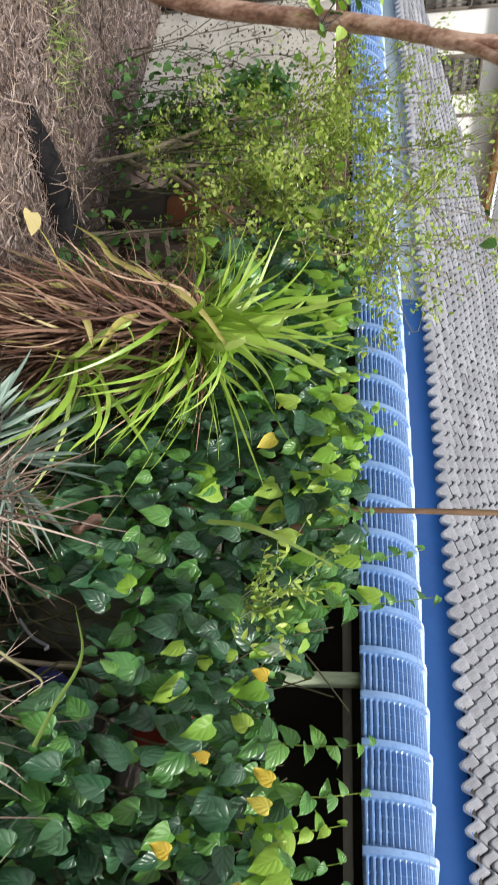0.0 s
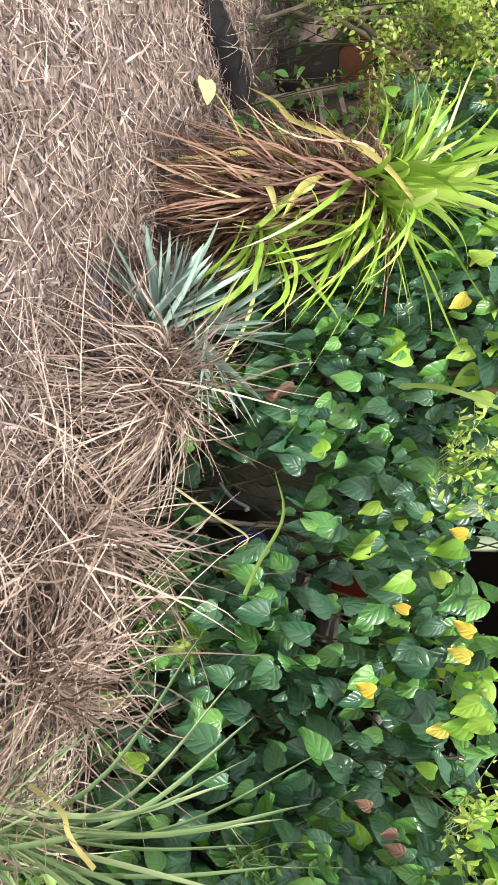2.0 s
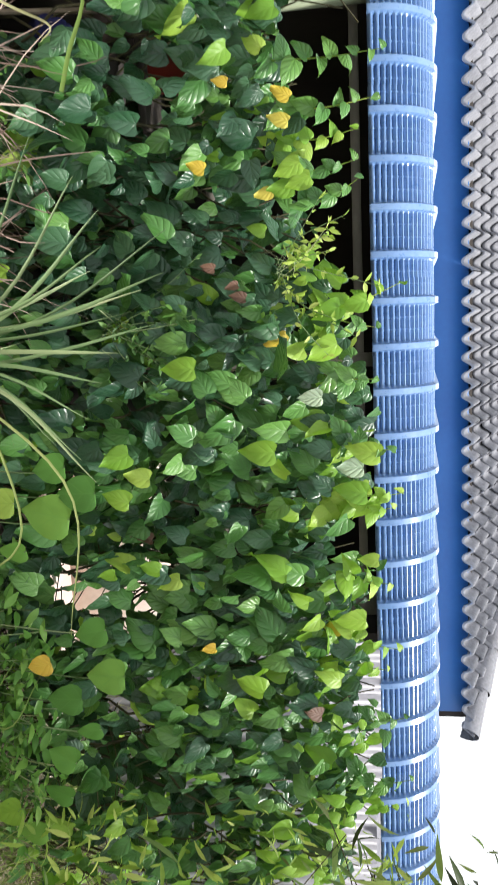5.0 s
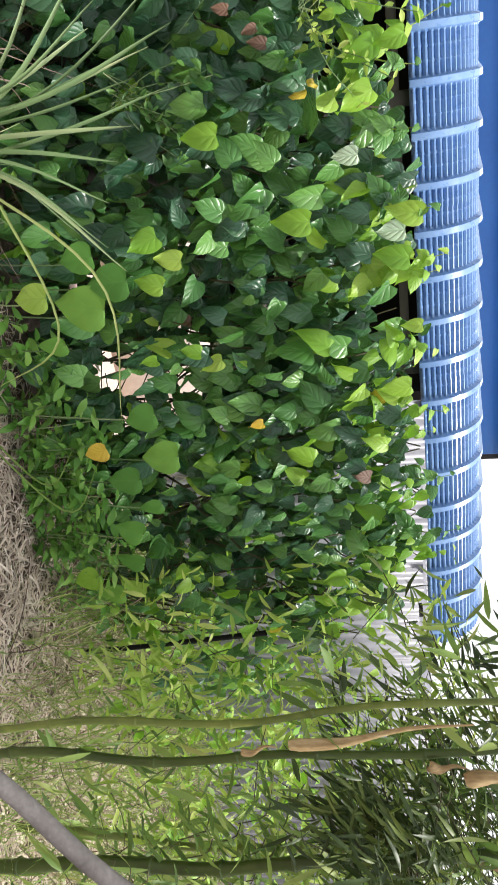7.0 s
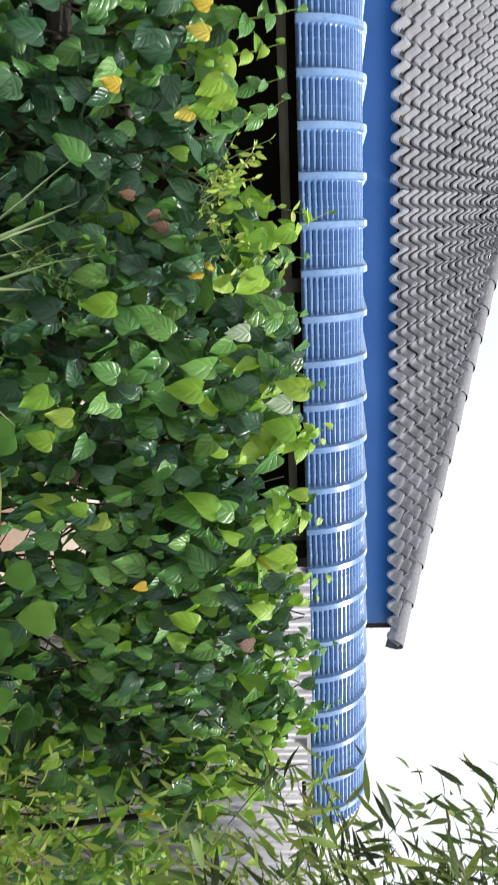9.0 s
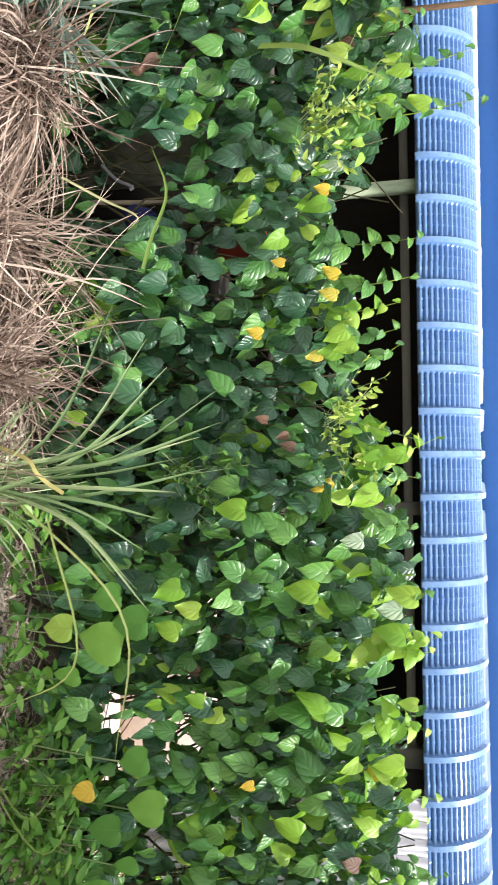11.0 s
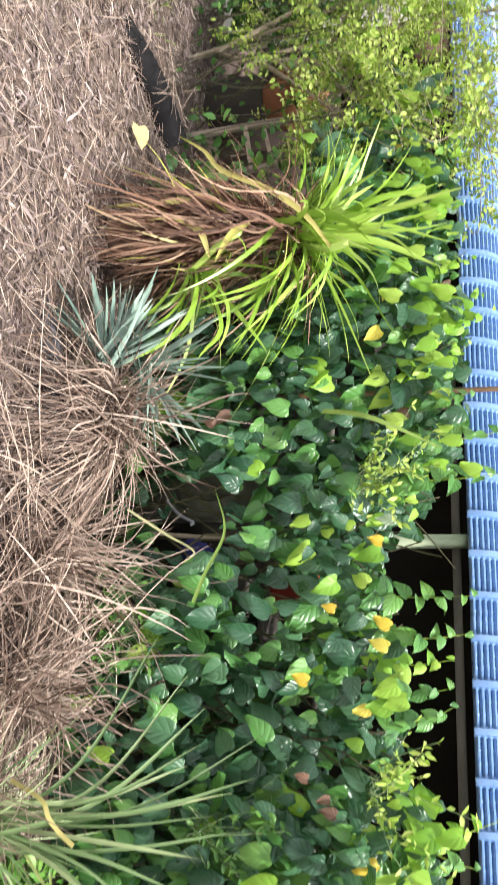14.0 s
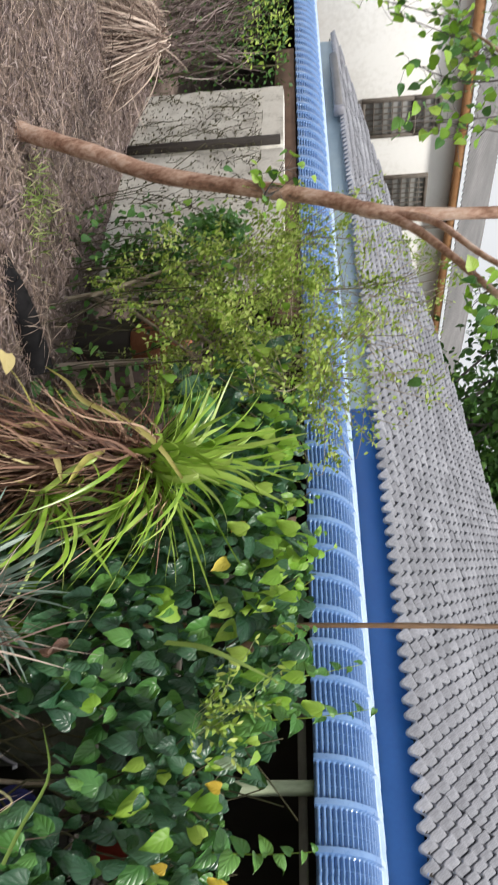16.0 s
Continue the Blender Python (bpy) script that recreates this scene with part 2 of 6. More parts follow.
PALE_METAL = rough_material("pale_galvanised_metal", [(0.3, (0.3, 0.4, 0.47)), (0.7, (0.45, 0.55, 0.6))], 3, 0.4, 0.1, 0.002, metal=0.3)
PLASTER = rough_material("rough_white_plaster", [(0.28, (0.3, 0.28, 0.25)), (0.45, (0.6, 0.58, 0.53)), (0.8, (0.75, 0.73, 0.68))], 6, 0.92, 0.8, 0.012, fine=38)
WHITE_WALL = rough_material("white_wall", [(0.25, (0.62, 0.6, 0.56)), (0.5, (0.84, 0.83, 0.8)), (0.8, (0.89, 0.88, 0.86))], 0.6, 0.9, 0.2, 0.01, fine=9)
PINK_WALL = rough_material("pale_pink_concrete", [(0.3, (0.66, 0.52, 0.45)), (0.7, (0.82, 0.71, 0.64))], 6, 0.9, 0.4, 0.008)
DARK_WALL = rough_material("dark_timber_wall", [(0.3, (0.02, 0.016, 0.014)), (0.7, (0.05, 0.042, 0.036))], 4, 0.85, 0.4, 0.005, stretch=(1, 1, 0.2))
FRAME = rough_material("grey_brown_timber", [(0.3, (0.1, 0.09, 0.075)), (0.7, (0.2, 0.18, 0.15))], 8, 0.75, 0.3, 0.003, stretch=(0.3, 1, 1))
POST = rough_material("pale_green_painted_timber", [(0.25, (0.17, 0.2, 0.12)), (0.6, (0.36, 0.42, 0.28)), (0.85, (0.45, 0.5, 0.36))], 9, 0.7, 0.3, 0.003, stretch=(1, 1, 0.25))
SILVER = rough_material("weathered_corrugated_metal", [(0.25, (0.13, 0.13, 0.15)), (0.55, (0.24, 0.24, 0.27)), (0.85, (0.36, 0.36, 0.4))], 3, 0.5, 0.15, 0.003, metal=0.2)
ROOF_GREY = rough_material("old_grey_corrugated_roof", [(0.25, (0.09, 0.09, 0.09)), (0.55, (0.17, 0.165, 0.165)), (0.85, (0.27, 0.265, 0.26))], 0.8, 0.7, 0.3, 0.01, fine=9)
BLACK = rough_material("black_plastic_pipe", [(0.3, (0.004, 0.004, 0.005)), (0.7, (0.016, 0.015, 0.016))], 18, 0.9, 0.5, 0.004)
BLACK.node_tree.nodes["Principled BSDF"].inputs["Specular IOR Level"].default_value = 0.25
GREY_PIPE = rough_material("dusty_grey_pipe", [(0.3, (0.06, 0.06, 0.075)), (0.7, (0.15, 0.15, 0.17))], 18, 0.6, 0.3, 0.003)
OLD_WOOD = rough_material("grey_weathered_wood", [(0.3, (0.22, 0.17, 0.13)), (0.7, (0.44, 0.37, 0.3))], 10, 0.85, 0.5, 0.004, stretch=(1, 1, 0.2))
RUST = rough_material("red_brown_clay", [(0.3, (0.2, 0.07, 0.035)), (0.7, (0.4, 0.17, 0.09))], 9, 0.8, 0.4, 0.005)
RED = rough_material("red_plastic", [(0.3, (0.14, 0.014, 0.01)), (0.7, (0.28, 0.03, 0.018))], 12, 0.5, 0.2, 0.003)
NAVY = rough_material("dark_blue_cloth", [(0.3, (0.01, 0.012, 0.06)), (0.7, (0.03, 0.035, 0.16))], 14, 0.9, 0.5, 0.006)
BROWN_CLOTH = rough_material("dull_brown_cloth", [(0.3, (0.05, 0.035, 0.03)), (0.7, (0.13, 0.095, 0.085))], 14, 0.9, 0.5, 0.006)
PALE_PLASTIC = rough_material("pale_blue_plastic", [(0.3, (0.4, 0.5, 0.6)), (0.7, (0.6, 0.68, 0.75))], 14, 0.4, 0.1, 0.002)
HOSE = rough_material("faded_blue_green_hose", [(0.3, (0.25, 0.38, 0.4)), (0.7, (0.45, 0.58, 0.58))], 14, 0.5, 0.2, 0.002)
SLAB = rough_material("mossy_concrete", [(0.3, (0.045, 0.05, 0.035)), (0.7, (0.13, 0.13, 0.1))], 9, 0.95, 0.6, 0.006)
BROWN_BEAM = rough_material("brown_timber_beam", [(0.3, (0.1, 0.055, 0.035)), (0.7, (0.2, 0.12, 0.08))], 5, 0.8, 0.3, 0.004)
ORANGE_BEAM = rough_material("orange_brown_beam", [(0.3, (0.3, 0.13, 0.05)), (0.7, (0.45, 0.24, 0.1))], 5, 0.7, 0.3, 0.004)
GRILLE = rough_material("brown_metal_grille", [(0.3, (0.1, 0.085, 0.07)), (0.7, (0.2, 0.17, 0.14))], 6, 0.6, 0.2, 0.003)
GLASS = rough_material("dull_window_glass", [(0.3, (0.2, 0.2, 0.19)), (0.7, (0.4, 0.4, 0.38))], 1.5, 0.2, 0.02, 0.002)


def tile_material():
    m, nt, p, ln = nodes_of("weathered_concrete_tile")
    big, small = noise_node(nt, 2.2, 5), noise_node(nt, 45, 4)
    f = math_node(nt, "ADD", math_node(nt, "MULTIPLY", big, 0.4), math_node(nt, "ADD", math_node(nt, "MULTIPLY", small, 0.4), math_node(nt, "MULTIPLY", vary(nt), 0.14)))
    ln(ramp_node(nt, f, [(0.2, (0.1, 0.104, 0.118)), (0.5, (0.25, 0.256, 0.285)), (0.8, (0.46, 0.47, 0.51))]), p.inputs["Base Color"])
    p.inputs["Roughness"].default_value = 0.85
    bump_node(nt, small, 0.4, 0.004)
    return m


TILE = tile_material()


# ---- building helpers ----
class Geo:
    """Collects quads; each call of add() appends a block of vertices, faces and texture coordinates."""

    def __init__(self):
        self.v, self.f, self.u, self.n = [], [], [], 0

    def add(self, v, f, u=None):
        v = np.asarray(v, float).reshape(-1, 3)
        self.v.append(v)
        self.f.append(np.asarray(f, int).reshape(-1, 4) + self.n)
        self.u.append(np.zeros((len(v), 2)) if u is None else np.asarray(u, float).reshape(-1, 2))
        self.n += len(v)
        return self

    def mesh(self, name, material, smooth=True):
        v, f, u = np.concatenate(self.v), np.concatenate(self.f), np.concatenate(self.u)
        me = bpy.data.meshes.new(name)
        me.vertices.add(len(v))
        me.vertices.foreach_set("co", v.ravel())
        me.loops.add(f.size)
        me.loops.foreach_set("vertex_index", f.ravel())
        me.polygons.add(len(f))
        me.polygons.foreach_set("loop_start", np.arange(0, f.size, 4))
        me.uv_layers.new(name="UVMap").data.foreach_set("uv", u[f.ravel()].ravel())
        me.materials.append(material)
        me.polygons.foreach_set("use_smooth", np.full(len(f), smooth))
        me.update(calc_edges=True)
        me.validate()
        return me


def part(name, geo, material, parent, label="", smooth=True, kind=""):
    """One mesh object under a thing or a part. geo: a Geo, or a mesh that is there already."""
    me = geo.mesh(name, material, smooth) if isinstance(geo, Geo) else geo
    ob = new(name, me)
    ob.parent = parent
    return tagged(ob, label, kind=kind)


def thing(name, label, category, group="", kind="", at=(0, 0, 0)):
    ob = new(name)
    ob.location = at
    ob.empty_display_size = 0.05
    return tagged(ob, label, category, group, kind)


def solid(name, geo, material, label, category, group="", kind="", smooth=True):
    return tagged(new(name, geo.mesh(name, material, smooth)), label, category, group, kind)


def grid_faces(rows, cols, loop=False):
    r, c = np.meshgrid(np.arange(rows - 1), np.arange(cols if loop else cols - 1), indexing="ij")
    a, b = r * cols + c, r * cols + (c + 1) % cols
    return np.stack([a, b, b + cols, a + cols], -1).reshape(-1, 4)


def box(g, x0, x1, y0, y1, z0, z1, bevel=0.004):
    """A box with small bevels, as a rounded loft from below to above."""
    b = min(bevel, (x1 - x0) / 3, (y1 - y0) / 3, (z1 - z0) / 3)
    rings = []
    for z, i in ((z0, b), (z0 + b, 0), (z1 - b, 0), (z1, b)):
        xa, xb, ya, yb = x0 + i, x1 - i, y0 + i, y1 - i
        rings.append([(xa + b, ya, z), (xb - b, ya, z), (xb, ya + b, z), (xb, yb - b, z), (xb - b, yb, z), (xa + b, yb, z), (xa, yb - b, z), (xa, ya + b, z)])
    f = grid_faces(4, 8, True).tolist()
    for o in (0, 24):
        q = [(0, 1, 2, 3), (0, 3, 4, 7), (4, 5, 6, 7)]
        f += [[o + k for k in (w[::-1] if o == 0 else w)] for w in q]
    return g.add(rings, f)


def tube(g, points, radii, sides=8, capped=True):
    """A round stem through points, with a radius at each."""
    P = np.asarray(points, float)
    R = np.broadcast_to(np.asarray(radii, float), (len(P),))
    T = np.gradient(P, axis=0)
    T /= np.linalg.norm(T, axis=1)[:, None] + 1e-9
    ref = np.array([0.31, 0.87, 0.38]) if abs(T[0] @ [0.31, 0.87, 0.38]) < 0.9 else np.array([1.0, 0, 0])
    A = np.cross(T, ref)
    A /= np.linalg.norm(A, axis=1)[:, None]
    B = np.cross(T, A)
    a = np.arange(sides) * 2 * np.pi / sides
    V = P[:, None] + R[:, None, None] * (np.cos(a)[None, :, None] * A[:, None] + np.sin(a)[None, :, None] * B[:, None])
    u = np.stack(np.meshgrid(np.arange(len(P)) / len(P), a / 7, indexing="ij"), -1)
    f = grid_faces(len(P), sides, True)
    g.add(V, f, u)
    if capped:
        for k in (0, len(P) - 1):
            ring = V[k] * 0.999 + P[k] * 0.001
            g.add(np.concatenate([ring, P[k][None]]), [[i, (i + 1) % sides, sides, sides] for i in range(sides)])
    return g


def smooth_line(points, n):
    """n points along a soft curve through the given ones."""
    P = np.asarray(points, float)
    Q = np.concatenate([[2 * P[0] - P[1]], P, [2 * P[-1] - P[-2]]])
    out = []
    for s in np.linspace(0, len(P) - 1 - 1e-9, n):
        i, t = int(s), s - int(s)
        a, b, c, d = Q[i:i + 4]
        out.append(0.5 * (2 * b + (c - a) * t + (2 * a - 5 * b + 4 * c - d) * t * t + (3 * b - a - 3 * c + d) * t ** 3))
    return np.array(out)


def unit(v):
    return v / (np.linalg.norm(v, axis=-1, keepdims=True) + 1e-9)


def strands(g, base, way, length, width, droop, k=6, cols=2, fold=0.0, curl=0.15, blunt=2.0, narrow_foot=0.5, wave=0.0):
    """Many bent blades: each leaves its base along way, and sinks by droop (a share of its length) towards its tip."""
    base, way = np.asarray(base, float), unit(np.asarray(way, float))
    n = len(base)
    length, width, droop = (np.broadcast_to(np.asarray(q, float), (n,)) for q in (length, width, droop))
    t = np.linspace(0, 1, k + 1)
    side0 = unit(np.cross(way, unit(rng.normal(0, 0.35, (n, 3)) + [0, 0, 1.0])))
    bend = unit(rng.normal(0, 1, (n, 3))) * curl
    P = base[:, None] + length[:, None, None] * (way[:, None] * t[None, :, None] + bend[:, None] * (t ** 2)[None, :, None] - np.array([0, 0, 1.0]) * (droop[:, None] * (t ** 2)[None])[..., None])
    if wave:
        turns, start = rng.uniform(0.5, 1.3, n), rng.uniform(0, 6.28, n)
        sway = np.sin(start[:, None] + turns[:, None] * 2 * np.pi * t[None]) - np.sin(start)[:, None]
        P = P + (length * wave)[:, None, None] * sway[..., None] * unit(side0 + 0.6 * rng.normal(0, 0.6, (n, 3)))[:, None]
    shape = np.minimum(1, narrow_foot + (1 - narrow_foot) * t / 0.3) * (1 - t ** blunt) + 0.03
    c = np.linspace(-1, 1, cols)
    up = unit(np.cross(side0, way))
    V = P[:, :, None] + 0.5 * width[:, None, None, None] * shape[None, :, None, None] * (side0[:, None, None] * c[None, None, :, None] + up[:, None, None] * (fold * np.abs(c))[None, None, :, None])
    f0 = grid_faces(k + 1, cols)
    f = (f0[None] + (np.arange(n) * (k + 1) * cols)[:, None, None]).reshape(-1, 4)
    u = np.broadcast_to(np.stack(np.meshgrid(t, c * 0.5 + 0.5, indexing="ij"), -1), (n, k + 1, cols, 2))
    return g.add(V, f, u)


def heart_leaf(rows=8, cols=9, width=0.42, cup=0.22, bow=0.25, twist=0.0, notch=0.16, point=2.0):
    """A heart-shaped leaf of length 1 along +y, with its face to +z."""
    v, s = np.meshgrid(np.linspace(0, 1, rows) ** 1.25, np.linspace(-1, 1, cols), indexing="ij")
    w = np.where(v < 0.3, np.sqrt(np.maximum(0.0004, 1 - (1 - v / 0.3) ** 2)), np.maximum(0.0, 1 - np.maximum(0.0, (v - 0.3) / 0.7) ** point) * (1 - 0.35 * np.clip((v - 0.7) / 0.3, 0, 1))) * width
    x = s * w
    y = v - 1.7 * notch * np.abs(s) ** 1.3 * np.maximum(0, 1 - v / 0.45) ** 1.5 * np.minimum(1, v / 0.12)
    z = cup * np.abs(s) ** 1.4 * w - bow * v ** 2 + twist * s * v * 0.3 + 0.03 * np.sin(v * 11 + 1.5 * s + 5 * twist) * s ** 2 + 0.03 * w * (1 - np.cos(4 * np.pi * s)) * (cols > 6)
    return np.stack([x, y, z], -1).reshape(-1, 3), grid_faces(rows, cols), np.stack([s * 0.5 + 0.5, v], -1).reshape(-1, 2)


def lance_leaf(rows=5, width=0.16, bow=0.2):
    v, s = np.meshgrid(np.linspace(0, 1, rows), np.linspace(-1, 1, 3), indexing="ij")
    w = np.sin(np.pi * np.clip(v, 0.02, 0.99) ** 0.8) * width
    return np.stack([s * w, v, 0.3 * np.abs(s) * w - bow * v ** 2], -1).reshape(-1, 3), grid_faces(rows, 3), np.stack([s * 0.5 + 0.5, v], -1).reshape(-1, 2)


def leaf_axes(tip, face):
    tip = unit(tip)
    face = unit(face - tip * (face * tip).sum(-1, keepdims=True))
    return np.stack([np.cross(tip, face), tip, face], -1)


def place(g, template, at, tip, face, size):
    """Copies of a leaf template: at, tip direction, facing direction and size for each."""
    v, f, u = template
    M = leaf_axes(tip, face)
    n = len(at)
    V = at[:, None] + np.einsum("nij,kj->nki", M, v) * np.broadcast_to(size, (n,))[:, None, None]
    F = (f[None] + (np.arange(n) * len(v))[:, None, None]).reshape(-1, 4)
    return g.add(V, F, np.broadcast_to(u, (n, *u.shape)))


def wobble(x, z, scale, seed=0.0):
    return np.array([noise.noise((a * scale + seed, b * scale - seed, seed)) for a, b in zip(np.ravel(x), np.ravel(z))])


# ---- ground ----
def ground_height(x, y):
    far = np.minimum(1.0, np.hypot(x, y) / 60)
    return 0.03 * np.sin(x * 1.7 + 0.6 * y) * np.cos(y * 2.1) + 0.015 * np.sin(x * 5.1) * np.sin(y * 4.3) - 0.25 * far


def build_ground():
    near = np.arange(-9, 6.01, 0.15)
    xs = np.concatenate([[-400, -150, -60, -30, -16], near, [9, 16, 30, 60, 150, 400]])
    ny = np.arange(-1.5, 5.01, 0.15)
    ys = np.concatenate([[-400, -150, -60, -25, -8, -3], ny, [8, 14, 25, 60, 150, 400]])
    X, Y = np.meshgrid(xs, ys, indexing="ij")
    g = Geo().add(np.stack([X, Y, ground_height(X, Y)], -1), grid_faces(len(xs), len(ys)))
    solid("ground", g, SOIL, "brown soil ground strewn with dry straw and dead leaves", "ground", kind="structure")


build_ground()


# ---- blue bullnose verandah roof ----
PITCH, BULL_Y, BULL_Z, BULL_R, BULL_END = 0.19, 3.522, 1.4125, 0.262, 2.946


def sheet_mesh(ribs=4, crimps=17):
    """A sheet four ribs wide: crimped round the bullnose, then running back to the wall."""
    cross = [(-0.5, 0, 1), (-0.4, 0, 1), (-0.365, 0, 0.55), (-0.33, 0, 1), (-0.13, 0, 1), (-0.1, 0.15, 0.5), (-0.065, 1, 0), (0.065, 1, 0), (0.1, 0.15, 0.5), (0.13, 0, 1), (0.33, 0, 1), (0.365, 0, 0.55), (0.4, 0, 1)]
    xs, hs, deep = [], [], []
    for r in range(ribs):
        for a, h, c in cross:
            xs.append((r + 0.5 + a) * PITCH), hs.append(h), deep.append(c)
    xs.append(ribs * PITCH), hs.append(0), deep.append(1)
    xs, hs, deep = np.array(xs), np.array(hs), np.array(deep)
    n = crimps * 5
    ang = np.linspace(0, np.pi / 2, n + 1)
    groove = np.array([1.0, 0.35, 0.0, 0.0, 0.35])[np.arange(n + 1) % 5]
    groove[ang > 1.45] = 0
    rows = []
    for a, s in zip(ang, groove):
        r = BULL_R + 0.012 + 0.018 * hs - 0.02 * s * deep
        rows.append(np.stack([xs, -r * np.cos(a), r * np.sin(a)], -1))
    for y in (0.3, 0.9, 1.76):
        rows.append(np.stack([xs, np.full_like(xs, y), BULL_R + 0.012 + 0.018 * hs + y * 0.062], -1))
    lower = rows[0].copy()
    lower[:, 1] += 0.006
    rows = [lower] + rows
    V = np.array(rows)
    g = Geo().add(V, grid_faces(len(rows), len(xs)))
    inner = V.copy()
    inner[1:, :, 2] -= 0.004
    inner[:, :, 1] += 0.004
    me = g.add(inner, grid_faces(len(rows), len(xs))[:, ::-1]).mesh("roof_sheet", BLUE_SHEET, False)
    # crest and top faces get the paler blue, as glare along the edge
    me.materials.append(BLUE_GLARE)
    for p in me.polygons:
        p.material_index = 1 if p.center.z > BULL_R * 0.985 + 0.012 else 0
    return me


def build_verandah_roof():
    roof = thing("verandah_roof", "blue painted metal verandah roof with crimped bullnose front edge", "roof", kind="structure", at=(0, BULL_Y + BULL_R, BULL_Z))
    me = sheet_mesh()
    x = BULL_END - 4 * PITCH
    k = 0
    while x > -20:
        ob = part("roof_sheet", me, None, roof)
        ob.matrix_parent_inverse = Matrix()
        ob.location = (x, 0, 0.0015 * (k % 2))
        x -= 4 * PITCH
        k += 1
    g = Geo()
    box(g, -20, BULL_END - 0.03, 0.12, 0.17, 0.16, 0.25)
    part("purlin", g, FRAME, roof, "dark timber purlin")
    g = Geo()
    box(g, -20, BULL_END - 0.03, 0.9, 0.95, 0.2, 0.3)
    part("purlin", g, FRAME, roof)


build_verandah_roof()

# ---- blue fascia, pale fascia and the tiled hip roof ----
EAVE_Y, EAVE_Z, SLOPE = 5.49, 1.995, radians(26)


def build_fascia():
    g = Geo()
    box(g, -5.58, 2.93, 5.57, 5.6, 1.66, 2.07)
    solid("trim", g, BLUE_FASCIA, "deep blue painted fascia board under the tile eave", "fascia", kind="structure")
    g = Geo()
    box(g, -15.2, -5.58, 5.575, 5.605, 1.6, 2.06)
    solid("trim", g, PALE_METAL, "pale grey-blue metal fascia under the tile eave", "fascia", kind="structure")
    gut = thing("gutter_box", "grey metal gutter box at the end of the eave", "gutter")
    g = Geo()
    box(g, -14.1, -12.0, 5.36, 5.5, 1.95, 2.08, 0.02)
    part("trough", g, ROOF_GREY, gut)
    g = Geo()
    box(g, -12.02, -11.95, 5.34, 5.52, 1.93, 2.1, 0.02)
    part("end_cap", g, SILVER, gut)


build_fascia()


def tile_mesh(rolls=2, roll=0.125, long=0.265, row_rise=0.042):
    """A concrete tile with two broad rounded pans between narrow rolls, thick at its lower edge."""
    n = rolls * 12 + 1
    u = np.linspace(0, rolls * roll, n)
    h = 0.07 * (0.5 + 0.5 * np.cos(u / roll * 2 * np.pi)) ** 1.5
    rows = []
    for y, dz in ((0.03, -0.028), (0.003, -0.025), (0.0, -0.011), (0.005, 0.0), (0.13, -0.019), (long, -0.039)):
        rows.append(np.stack([u, np.full(n, y), h + row_rise + dz], -1))
    return Geo().add(rows, grid_faces(6, n)).mesh("tile", TILE, True)


